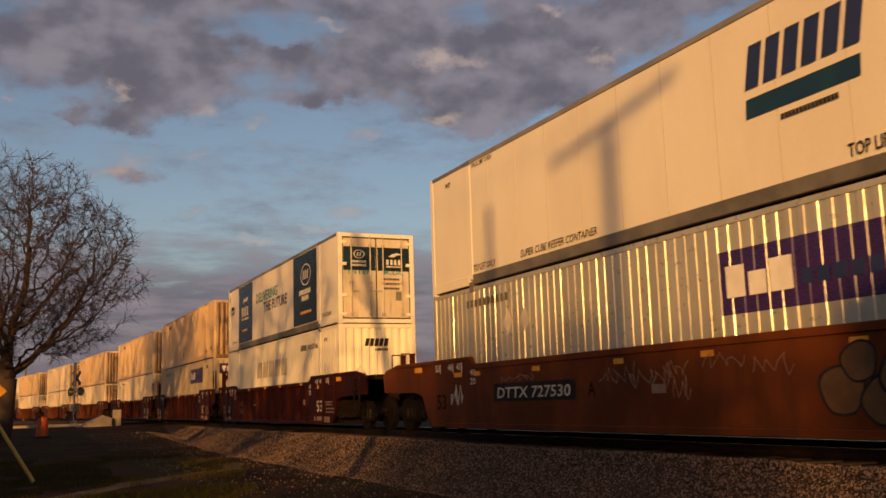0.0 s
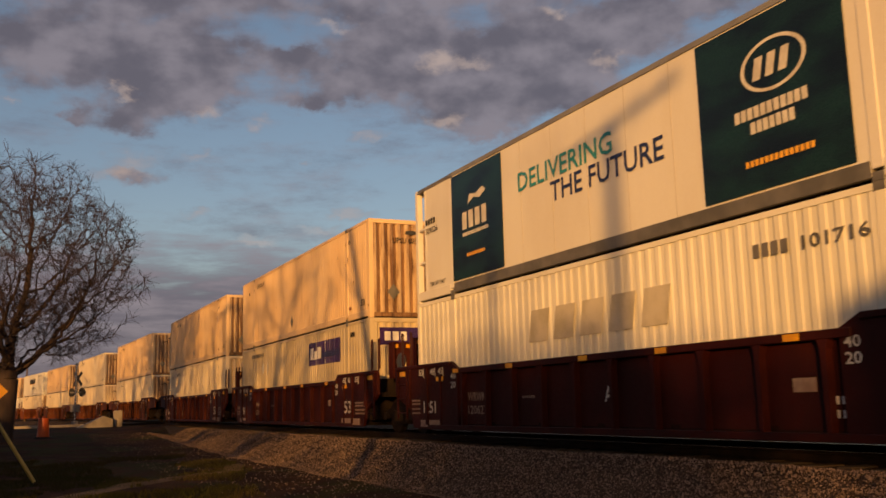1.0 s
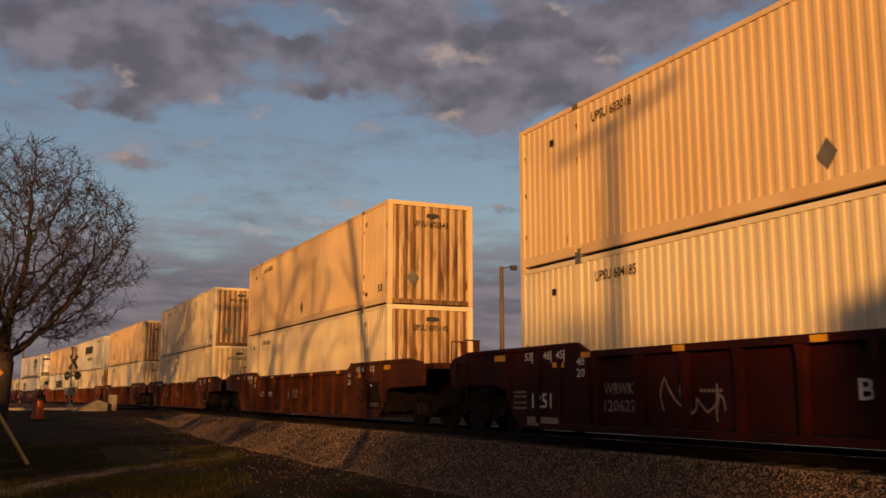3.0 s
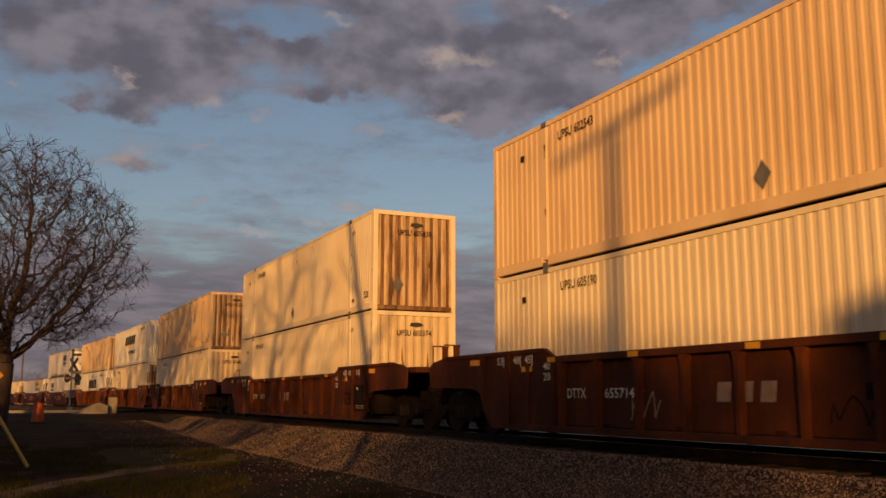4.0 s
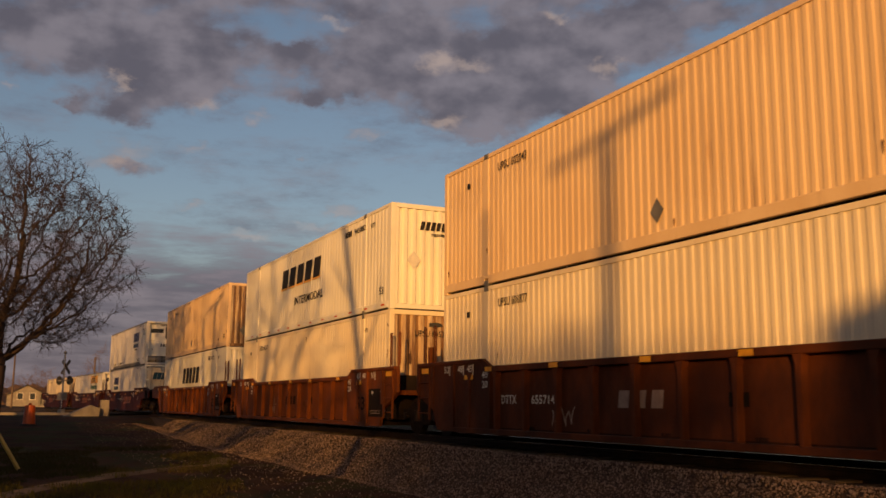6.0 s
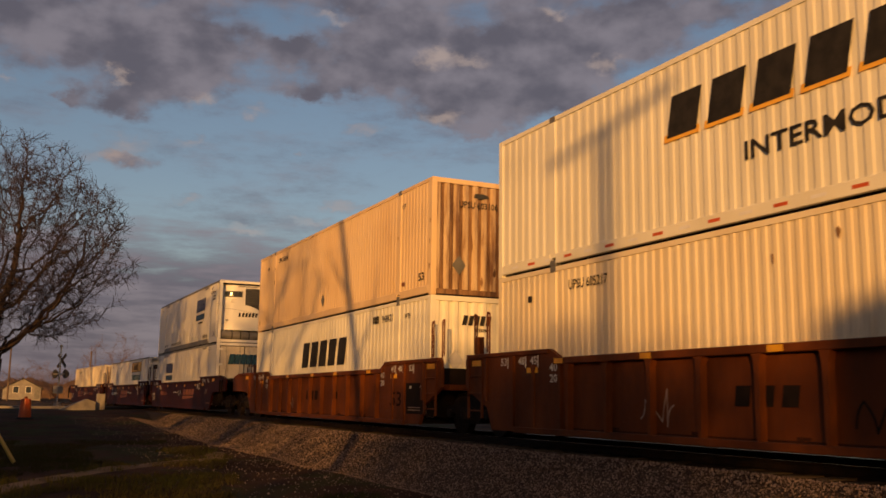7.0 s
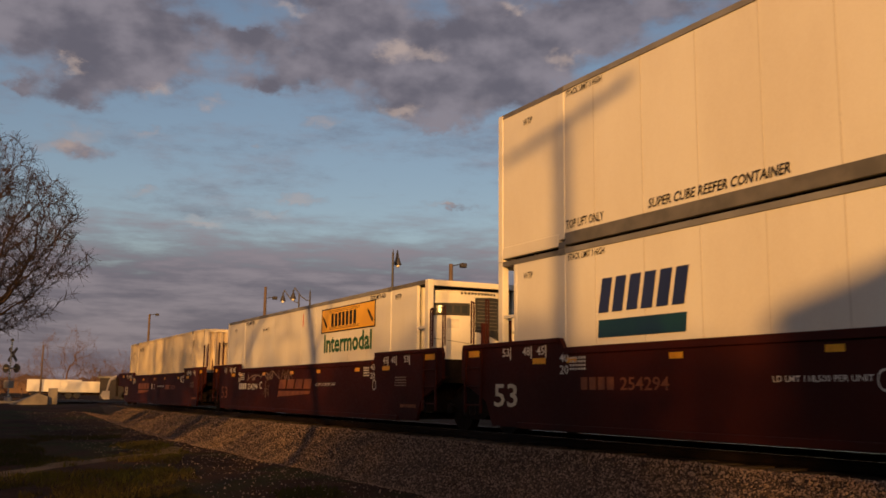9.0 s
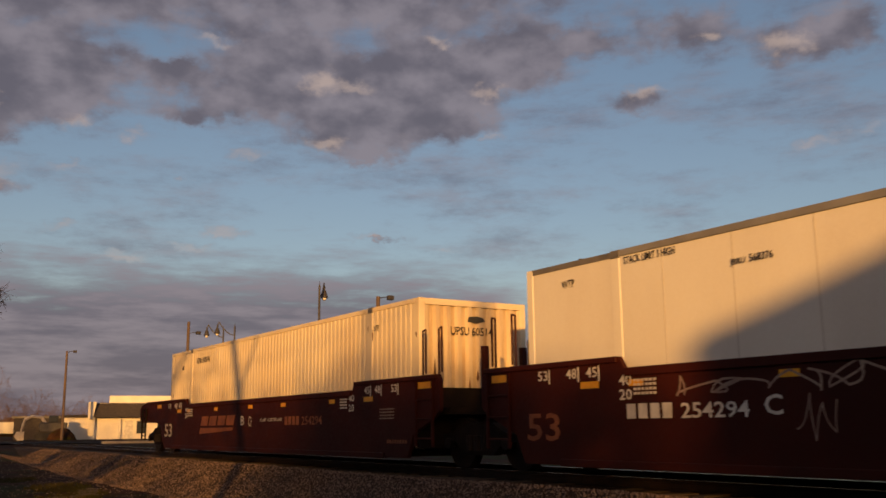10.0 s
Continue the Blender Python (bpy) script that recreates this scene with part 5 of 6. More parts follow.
def marks_dark(letter, seed):
    def marks(car):
        rnd = random.Random(seed)
        letters(car, letter, 7.85, 7.6, .72, .26, M["pale"], x=-1.506)
        letters(car, "53", 1.75, 1.1, .56, .36, M["pale"], x=-1.506)
        letters(car, "1251", 15.4, 14.7, .55, .28, M["pale"], x=-1.506)
        letters(car, "WRWK", 13.14, 12.30, .80, .19, M["faint"], x=-1.506)
        letters(car, "120627", 13.14, 12.24, .52, .19, M["faint"], x=-1.506)
        for z in (.52, .62, .74, .82):
            bars(car, .75, -.05, z, .045, M["faint"], 9, x=-1.506, gap=.3)
            bars(car, 16.1, 15.6, z, .045, M["faint"], 6, x=-1.506, gap=.3)
        panel(car, "patch", 3.55, 3.15, .78, .96, M["faint"], x=-1.503)
        panel(car, "patch", 2.0, .4, .22, .40, M["faint"], x=-1.503)
        panel(car, "patch", 15.6, 14.4, .22, .38, M["faint"], x=-1.503)
        bars(car, 2.9, 2.5, .62, .10, M["pale"], 3, x=-1.506, gap=.35)
        bars(car, 2.9, 2.5, .45, .10, M["pale"], 3, x=-1.506, gap=.35)
        bars(car, 10.7, 10.2, .82, .05, M["faint"], 6, x=-1.506, gap=.35)
        if seed % 2:
            scribble(car, 11.5, .5, 1.5, .55, M["faint"], seed, x=-1.507, turns=10, thick=.018)
    return marks


def marks_orange_ribbed(seed):
    def marks(car):
        bars(car, 9.2, 7.9, .72, .28, M["faint" if seed < 10 else "under"], 3, x=-1.508, lean=.15, gap=.35, name="logo_stroke")
        panel(car, "patch", 6.6, 6.2, .75, .95, M["under"], x=-1.503)
        if seed < 10:
            letters(car, "DTTX", 13.15, 12.55, .78, .17, M["pale"], x=-1.506)
            letters(car, "655714", 11.98, 11.15, .78, .17, M["pale"], x=-1.506)
        letters(car, "53", 1.9, 1.2, .60, .36, M["under"], x=-1.506)
        panel(car, "data_panel", .9, -.1, .42, 1.15, M["under"], x=-1.503)
        for z in (.50, .56):
            bars(car, .75, .05, z, .025, M["faint"], 12, x=-1.509, gap=.3)
        for y in (.68, .06):
            bars(car, y, y - .12, 1.02, .07, M["pale"], 2, x=-1.509, gap=.3)
        scribble(car, 11.3, .45, .8, .45, M["faint"], seed, x=-1.508, turns=7)
        if seed % 2:
            scribble(car, 7.2, .5, .7, .4, M["under"], seed + 5, x=-1.508, turns=5)
    return marks


def marks_brown(letter, graffiti, logo, number, load, mark, ring):
    """logo, number, load, mark and ring: where each mark begins along the side."""
    def marks(car):
        # slanted freight logo: a row of leaning blocks over a wedge
        for i in range(4):
            a = logo - i * .72
            bars(car, a, a - .60, .86, .27, M["logo_tan"], 1, x=-1.506, lean=.4, gap=0, name="logo_block")
        bm = nb()
        prism(bm, [(logo + .1, .62), (logo, .80), (logo - 2.75, .80), (logo - 2.7, .72)], -1.508, -1.505, "x")
        part("logo_stripe", bm, M["logo_tan"], car)
        bars(car, number, number - .9, .84, .20, M["pale" if graffiti else "logo_tan"], 4, x=-1.506, gap=.25)
        letters(car, "254294", number - 1.0, number - 2.1, .84, .20, M["pale" if graffiti else "logo_tan"], x=-1.506)
        letters(car, letter, mark + .13, mark - .13, .86, .24, M["pale"], x=-1.506)
        letters(car, "LD LMT 118,500 PER UNIT", load, load - 1.45, .94, .09, M["pale"], x=-1.506)
        letters(car, "53", 15.95, 15.15, .54, .42, M["ghost" if not graffiti else "logo_tan"], x=-1.506)
        for z in (1.34, 1.28, 1.22, 1.16):
            bars(car, 13.55, 13.1, z, .035, M["pale"], 6, x=-1.506, gap=.3)
            bars(car, 3.0, 2.65, z, .035, M["pale"], 6, x=-1.506, gap=.3)
        for z in (1.10, 1.04, .98, .92):
            bars(car, 1.2, .6, z, .026, M["faint"], 10, x=-1.506, gap=.3)
        bars(car, .9, .1, .45, .07, M["logo_tan"], 8, x=-1.506, gap=.3)
        bm = nb()
        for k in range(20):
            u, w = math.tau * k / 20, math.tau * (k + 1) / 20
            q = [(ring + .11 * r * math.cos(v), .95 + .13 * r * math.sin(v)) for v, r in ((u, 1), (w, 1), (w, .8), (u, .8))]
            bm.faces.new([bm.verts.new((-1.506, p, h)) for p, h in q])
        part("emblem_ring", bm, M["pale"], car)
        if graffiti:
            scribble(car, 12.9, 1.12, 3.4, .36, M["faint"], 21, x=-1.508, turns=17, thick=.014)
            scribble(car, 10.9, .62, .5, .6, M["faint"], 23, x=-1.508, turns=5, thick=.009)
            scribble(car, 9.3, 1.12, 1.1, .34, M["faint"], 25, x=-1.508, turns=8, thick=.013)
    return marks


SPEED = 22.30
TRAIN = []          # thing, y of the container's near end at the start, height


def couple(y, car, upper, lower):
    TRAIN.append((car, y, 0.0))
    if lower:
        TRAIN.append((lower, y, 0.352))
    if upper:
        TRAIN.append((upper, y, 3.257))


RED = "dark red ribbed well car with worn white stencils"
ORG = "faded orange ribbed well car stained with rust"
BRN = "oxide-red smooth-sided well car with orange logo shape"
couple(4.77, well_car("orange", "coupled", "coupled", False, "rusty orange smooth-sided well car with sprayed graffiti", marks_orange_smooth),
       white_reefer("ribbed"), parcel_box("steel", (6.05, 2.3, 1.50, 2.42)))
couple(28.13, well_car("dark_red", "coupled", "joined", True, RED, marks_dark("A", 2)), banner_reefer(), truck_line_box("faded", "101716"))
couple(47.75, well_car("dark_red", "joined", "joined", True, RED, marks_dark("C", 4)), cream("605153", 1, "peach"), parcel_box("tan", (6.1, 2.6, 1.78, 2.55)))
couple(67.30, well_car("dark_red", "joined", "coupled", True, RED, marks_dark("B", 5)), cream("603018", 2, "peach"), cream("604185", 3, end="plain_end"))
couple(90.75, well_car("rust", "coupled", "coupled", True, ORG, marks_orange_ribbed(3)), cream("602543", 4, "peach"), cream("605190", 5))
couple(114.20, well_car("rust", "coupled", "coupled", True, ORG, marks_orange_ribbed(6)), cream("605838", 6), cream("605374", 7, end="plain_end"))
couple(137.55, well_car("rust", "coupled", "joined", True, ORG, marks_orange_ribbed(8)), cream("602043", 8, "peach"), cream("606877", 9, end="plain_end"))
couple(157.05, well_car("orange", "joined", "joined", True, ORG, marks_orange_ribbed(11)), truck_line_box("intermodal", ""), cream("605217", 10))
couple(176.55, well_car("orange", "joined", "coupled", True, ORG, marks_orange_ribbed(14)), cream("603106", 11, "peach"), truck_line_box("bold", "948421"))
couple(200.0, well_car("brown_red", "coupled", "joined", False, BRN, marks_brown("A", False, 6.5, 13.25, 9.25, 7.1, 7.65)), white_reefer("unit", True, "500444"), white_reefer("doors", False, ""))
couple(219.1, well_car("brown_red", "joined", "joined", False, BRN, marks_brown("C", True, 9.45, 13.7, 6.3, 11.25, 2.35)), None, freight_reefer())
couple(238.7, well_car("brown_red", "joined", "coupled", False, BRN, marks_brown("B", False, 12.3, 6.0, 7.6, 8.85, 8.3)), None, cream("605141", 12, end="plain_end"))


# ---------------- trees ----------------
def tree_meshes(seed, height, radius, base, points, step=.3, trunk_r=.3, side=(0.0, 0.0), twigs=2, twig=.55, droop=.5):
    """A bare tree that grows its limbs towards points strewn through its crown; returns trunk and crown meshes."""
    rnd = np.random.default_rng(seed)
    mid = base + (height - base) * .42
    goal = rnd.normal(size=(points * 3, 3))
    goal /= np.linalg.norm(goal, axis=1)[:, None]
    goal *= (.25 + .75 * rnd.random(len(goal)) ** .45)[:, None]
    lump = np.array([noise.noise((g[0] * 2.2, g[1] * 2.2, g[2] * 2.2 + seed)) for g in goal])
    goal = (goal * (1 + .18 * lump)[:, None])[lump > -.22][:points]
    goal *= np.where(goal[:, 2:] > 0, (radius, radius, height - mid), (radius, radius, mid - base))
    goal += (side[0], side[1], mid)
    stem = base * .75 + .6
    nodes = [np.array((side[0] * .25 * z / stem, side[1] * .25 * z / stem, z)) for z in np.arange(-.3, stem, step)]
    parent = [-1] + list(range(len(nodes) - 1))
    stem_n = len(nodes)
    dist = np.full(len(goal), 1e9)
    near = np.zeros(len(goal), int)
    alive = np.ones(len(goal), bool)

    def consider(first):
        for k in range(first, len(nodes)):
            d = np.linalg.norm(goal - nodes[k], axis=1)
            m = d < dist
            dist[m], near[m] = d[m], k
    consider(0)
    for _ in range(90):
        live = np.nonzero(alive)[0]
        if not len(live):
            break
        way = goal[live] - np.array(nodes)[near[live]]
        way /= np.linalg.norm(way, axis=1)[:, None] + 1e-9
        first = len(nodes)
        for k in np.unique(near[live]):
            d = way[near[live] == k].sum(0)
            d = d / (np.linalg.norm(d) + 1e-9) + rnd.normal(size=3) * .22
            nodes.append(nodes[k] + d / np.linalg.norm(d) * step)
            parent.append(int(k))
        consider(first)
        alive &= dist > step * 1.25
    n = len(nodes)
    load = np.zeros(n)
    tips = np.ones(n, bool)
    tips[[p for p in parent if p >= 0]] = False
    for k in range(n - 1, 0, -1):
        load[k] = max(load[k], 1.0)
        load[parent[k]] += load[k]
    size = np.maximum(trunk_r * (load / load[0]) ** .55, .011)
    parts = {True: ([], []), False: ([], [])}

    def rod(p, q, r0, r1, k, trunk):
        verts, faces = parts[trunk]
        d = Vector(q) - Vector(p)
        u = d.orthogonal().normalized()
        w = d.normalized().cross(u)
        i0 = len(verts)
        for c, r in ((Vector(p), r0), (Vector(q), r1)):
            for j in range(k):
                t = math.tau * j / k
                verts.append(tuple(c + (u * math.cos(t) + w * math.sin(t)) * r))
        for j in range(k):
            faces.append((i0 + j, i0 + (j + 1) % k, i0 + k + (j + 1) % k, i0 + k + j))
    for k in range(1, n):
        p = parent[k]
        rod(nodes[p], nodes[k], size[p] if load[p] < load[k] * 1.8 else size[k] * 1.1, size[k], 9 if k < stem_n else 5 if size[k] > .05 else 3, k < stem_n)
        if load[k] < 12 and k >= stem_n:
            run = nodes[k] - nodes[p]
            for _t in range(twigs + int(tips[k])):
                d = run / step + rnd.normal(size=3) * .75 + np.array((0, 0, .12))
                d /= np.linalg.norm(d)
                a = nodes[k]
                length = twig * rnd.uniform(.5, 1.3)
                for i in range(2):
                    b = a + d * length / 2
                    rod(a, b, .011 - .003 * i, .008 - .003 * i, 3, False)
                    a, d = b, d + rnd.normal(size=3) * .25 - np.array((0, 0, droop * .5))
                    d /= np.linalg.norm(d)
    out = []
    for key in (True, False):
        me = bpy.data.meshes.new("limbs")
        me.from_pydata(parts[key][0], [], parts[key][1])
        out.append(me)
    return out


def tree(label, at, seed, height, radius, base, points, bark="bark", group="", **kw):
    trunk, crown = tree_meshes(seed, height, radius, base, points, **kw)
    for me in (trunk, crown):
        me.materials.append(M[bark])
        for p in me.polygons:
            p.use_smooth = True
    ob = thing("tree", label, "tree", at, group)
    part("trunk", trunk, None, ob)
    part("crown", crown, None, ob, "bare branches and fine twigs")
    return ob


def on(x, y, dz=0.0):
    return pose(x, y, ground_z(x, y) + dz)


def toward(az, r):
    return r * math.sin(radians(az)), r * math.cos(radians(az))


x, y = toward(0.0, 48)
tree("large bare spreading tree with drooping twigs beside the road", on(x, y), 29, 13.1, 5.45, 3.2, 2900, trunk_r=.42, side=(.5, 0), step=.26, twigs=4, twig=.55, droop=.15)
# unseen trees off to the sunny side, that streak the train with shade
street = tree("unseen bare street tree with a forked crown", on(-8.5, 9.5), 21, 12.5, 5.2, 3.4, 700, trunk_r=.36, step=.36, twig=.6, group="bare street trees")
copy_thing(street, on(-11.5, 25.0) @ pose(0, 0, 0, 0, 0, 130))
copy_thing(street, on(-12.0, 37.0) @ pose(0, 0, 0, 0, 0, 250))
# more of these out of view, added to dim the far containers
for x, y, turn in ((-10.5, 17.0, 60), (-10.0, 47.0, 20), (-11.0, 58.0, 190), (-10.0, 70.0, 300), (-11.0, 82.0, 80), (-10.0, 94.0, 140), (-12.0, 107.0, 10), (-10.0, 121.0, 220), (-12.0, 135.0, 100)):
    copy_thing(street, on(x, y) @ pose(0, 0, 0, 0, 0, turn))
# row of unseen young trees added to dim sun on well cars and ballast
young = tree("unseen young bare tree in a row, added to dim the low sun", on(-10.5, 13.0), 41, 8.3, 2.8, .7, 800, trunk_r=.13, step=.34, twigs=3, twig=.7, droop=.2, group="row of young trees")
for i, (x, y, size) in enumerate(((-10.6, 5.5, .85), (-10.3, 0.5, .85), (-10.6, -4.5, .9), (-10.9, -11.6, .82), (-11.8, -15.2, 1), (-12.9, -18.2, 1), (-14.4, -21.0, .98),
                                  (-13.0, -13.4, 1), (-14.0, -16.8, 1), (-15.4, -19.8, 1), (-16.8, -23.0, 1), (-4.9, -10.6, .66), (-6.6, -12.2, .7), (-5.8, -14.0, .72), (-8.6, -13.0, .8), (-9.8, -16.2, .85), (-7.4, -10.4, .7))):
    copy_thing(young, on(x, y) @ pose(0, 0, 0, 0, 0, 77 * i) @ Matrix.Scale(size, 4))
lean_tree = thing("tree", "leaning bare tree with few limbs", "tree", on(-1.5, 6.75))
part("trunk", tube(nb(), (0, -.1, -.3), (0, 3.72, 9.7), .17, .10, 9), M["bark"], lean_tree)
for p, q, e in (((0, 1.9, 5.0), (.4, 1.3, 6.3), (.7, 1.5, 7.6)), ((0, 2.7, 7.0), (-.3, 3.4, 7.9), (-.2, 4.4, 8.6)), ((0, 1.2, 3.2), (-.4, 2.0, 3.9), (-.5, 2.5, 5.2))):
    limb = tube(nb(), p, q, .06, .045, 7)
    part("limb", tube(limb, q, e, .045, .015, 7), M["bark"], lean_tree)
# far woods
far_kind = [tree("distant bare brown tree", on(*toward(6.4, 175)), 31, 12.0, 5.5, 2.0, 420, "far_bark", "far bare trees", trunk_r=.22, step=.5, twig=1.2, droop=.1),
            tree("distant bare brown tree", on(*toward(9.3, 185)), 33, 8.5, 4.5, 1.2, 260, "far_bark", "far bare trees", trunk_r=.18, step=.5, twig=1.2, droop=.1)]
rnd = random.Random(8)
for i in range(34):
    az = -4 + i * 0.62 + rnd.uniform(-.3, .3)
    if 5.6 < az < 7.2:
        continue
    xx, yy = toward(az, rnd.uniform(190, 250))
    copy_thing(far_kind[1], on(xx, yy) @ pose(0, 0, 0, 0, 0, rnd.uniform(0, 360)) @ Matrix.Scale(rnd.uniform(.6, 1.0), 4).to_4x4())
for az, r in ((36.5, 85), (38.0, 90), (41.3, 80), (43.0, 95), (52.0, 100), (33.0, 110), (22.0, 120), (47.0, 120)):
    copy_thing(far_kind[1], on(*toward(az, r)) @ pose(0, 0, 0, 0, 0, az * 50))
bm = nb()
for i in range(260):
    az = rnd.uniform(-8, 60)
    xx, yy = toward(az, rnd.uniform(300, 420))
    r = rnd.uniform(2, 5)
    bmesh.ops.create_icosphere(bm, subdivisions=1, radius=1.0, matrix=Matrix.Translation((xx, yy, r * .3)) @ Matrix.Diagonal((r * 1.6, r * 1.6, r, 1)))
solid("far_woods", bm, M["far_bark"], "brown leafless woods on the horizon", "woods", kind="stuff")


# ---------------- poles, lamps and wires ----------------
def utility_pole(at, label, h=9.4, arm=True, group="", r=0.15):
    ob = thing("utility_pole", label, "utility pole", at, group)
    part("pole", tube(nb(), (0, 0, -.3), (0, 0, h), r, r * .72, 12), M["pole"], ob, smooth=False)
    if arm:
        part("crossarm", box(nb(), -1.22, 1.22, -.06, .06, h - .20, h - .06, .01), M["pole"], ob)
        for a in (-1.1, -.5, .5, 1.1):
            part("insulator", tube(nb(), (a, 0, h - .06), (a, 0, h + .10), .05, .03, 8), M["frost"], ob)
        for s in (-1, 1):
            part("brace", tube(nb(), (s * .65, -.08, h - .14), (0, -.08, h - .85), .018, sides=6), M["rail_grey"], ob)
    return ob


POLE_X = -4.30
utility_pole(on(POLE_X, -7.8), "weathered wooden utility pole with one crossarm", 9.45, group="roadside utility poles", r=0.145)
utility_pole(on(POLE_X, 24.5), "weathered wooden utility pole with one crossarm", 9.45, group="roadside utility poles", r=0.145)
utility_pole(on(-2.55, -.55), "slim wooden pole without crossarm", 8.4, arm=False, r=0.085)
for dx, z0, sag in ((-1.1, 8.85, .7), (1.1, 8.85, .7), (0.0, 6.5, 1.0)):
    bm, pts = nb(), []
    for i in range(25):
        u = i / 24
        pts.append((POLE_X + dx, -7.8 + 32.3 * u, z0 - sag * 4 * u * (1 - u)))
    for p, q in zip(pts, pts[1:]):
        tube(bm, p, q, .022 if z0 < 8 else .010, sides=5)
    solid("overhead_wire", bm, M["rubber"], "sagging black wire between the utility poles", "wire", group="overhead wires")
# guy wire with a yellow guard
gx, gy = 0.70, 23.3
guy = thing("guy_wire", "steel guy wire with a yellow plastic guard", "guy wire")
part("wire", tube(nb(), (gx, gy, ground_z(gx, gy) - .05), (POLE_X + .1, 24.4, 7.4), .012, sides=5), M["rail_grey"], guy)
a, b = Vector((gx, gy, ground_z(gx, gy))), Vector((POLE_X + .1, 24.4, 7.4))
part("guard", tube(nb(), a.lerp(b, .006), a.lerp(b, .27), .045, .04, 8), M["guard"], guy, "yellow plastic guard")


def parking_lamp(at, h, label):
    ob = thing("parking_lamp", label, "lamp post", at)
    part("pole", tube(nb(), (0, 0, -.3), (0, 0, h - .1), .11, .075, 10), M["lamp_brown"], ob)
    part("hub", box(nb(), -.32, .32, -.25, .25, h - .25, h + .12, .03), M["lamp_brown"], ob)
    for s in (-1, 1):
        part("arm", box(nb(), s * .3, s * .5, -.05, .05, h - .12, h - .04), M["lamp_brown"], ob)
        head = part("lamp_head", box(nb(), s * .48, s * 1.22, -.26, .26, h - .20, h + .06, .03), M["lamp_brown"], ob)
        part("lens", box(nb(), s * .55, s * 1.15, -.2, .2, h - .215, h - .20), M["frost"], head)
    return ob


def pendant_lamp(at, h, heads, label, turn=0.0):
    ob = thing("street_lamp", label, "street lamp", at @ pose(0, 0, 0, 0, 0, turn))
    bm = nb()
    tube(bm, (0, 0, -.3), (0, 0, h), .085, .05, 10)
    tube(bm, (0, 0, h), (0, 0, h + .25), .03, .0, 8)
    tube(bm, (0, 0, -.3), (0, 0, .9), .16, .10, 10)
    part("pole", bm, M["lamp_dark"], ob)
    for s in heads:
        bm = nb()
        pts = [(0, 0, h - .55)] + [(s * 1.0 * math.sin(k * .26), 0, h - .55 + .55 * (1 - math.cos(k * .52)) * .8) for k in range(1, 6)] + [(s * 1.05, 0, h - .05)]
        for p, q in zip(pts, pts[1:]):
            tube(bm, p, q, .03, sides=6)
        part("arm", bm, M["lamp_dark"], ob)
        bm = nb()
        tube(bm, (s * 1.05, 0, h - .10), (s * 1.05, 0, h + .10), .05, sides=8)
        tube(bm, (s * 1.05, 0, h - .32), (s * 1.05, 0, h - .10), .15, .08, 12)
        tube(bm, (s * 1.05, 0, h - .46), (s * 1.05, 0, h - .32), .19, .15, 12)
        head = part("shade", bm, M["lamp_dark"], ob)
        bm = nb()
        bmesh.ops.create_uvsphere(bm, u_segments=10, v_segments=6, radius=.11, matrix=Matrix.Translation((s * 1.05, 0, h - .48)))
        part("globe", bm, M["frost"], head, "white glass globe", smooth=True)
    return ob


xx, yy = toward(42.5, 38)
parking_lamp(on(xx, yy) @ pose(0, 0, 0, 0, 0, -35), 7.6, "brown parking-lot lamp post with two box heads")
xx, yy = toward(43.95, 88)
parking_lamp(on(xx, yy) @ pose(0, 0, 0, 0, 0, -35), 7.2, "brown parking-lot lamp post with two box heads")
pendant_lamp(on(*toward(50.15, 37)), 6.4, (-1,), "dark decorative street lamp with one pendant head", 25)
pendant_lamp(on(*toward(48.1, 56)), 6.9, (1,), "dark decorative street lamp with one pendant head", -45)
pendant_lamp(on(*toward(24.9, 45)), 7.8, (1,), "dark decorative street lamp with one pendant head", 52)
pendant_lamp(on(*toward(19.95, 60)), 7.2, (-1,), "dark decorative street lamp with pendant heads", -18)
pendant_lamp(on(*toward(19.3, 63)), 7.3, (-1,), "dark decorative street lamp with pendant heads", -18)
utility_pole(on(*toward(17.3, 75)), "weathered wooden pole with a cable bracket", 9.0, arm=False)
utility_pole(on(*toward(28.45, 52)), "pale wooden pole with a short bracket", 8.2, arm=False)
utility_pole(on(*toward(10.75, 104)), "tall wooden pole with a floodlight on top", 8.9, arm=False)
utility_pole(on(*toward(51.5, 90)), "weathered wooden utility pole with one crossarm", 7.4)
utility_pole(on(*toward(1.05, 150)), "weathered wooden utility pole with one crossarm", 8.0, arm=False)
utility_pole(on(*toward(5.2, 150)), "weathered wooden utility pole with one crossarm", 7.5, arm=False)
for az, r, h in ((10.75, 104, 8.9), (28.45, 52, 8.2), (17.3, 75, 8.2)):
    xx, yy = toward(az, r)
    fl = thing("floodlight", "small floodlight on a bracket at the pole top", "floodlight", on(xx, yy, h - .1))
    part("bracket", tube(nb(), (0, 0, 0), (.7, 0, .15), .03, sides=6), M["lamp_dark"], fl)
    part("head", box(nb(), .6, .95, -.15, .15, -.05, .2, .03), M["lamp_dark"], fl)


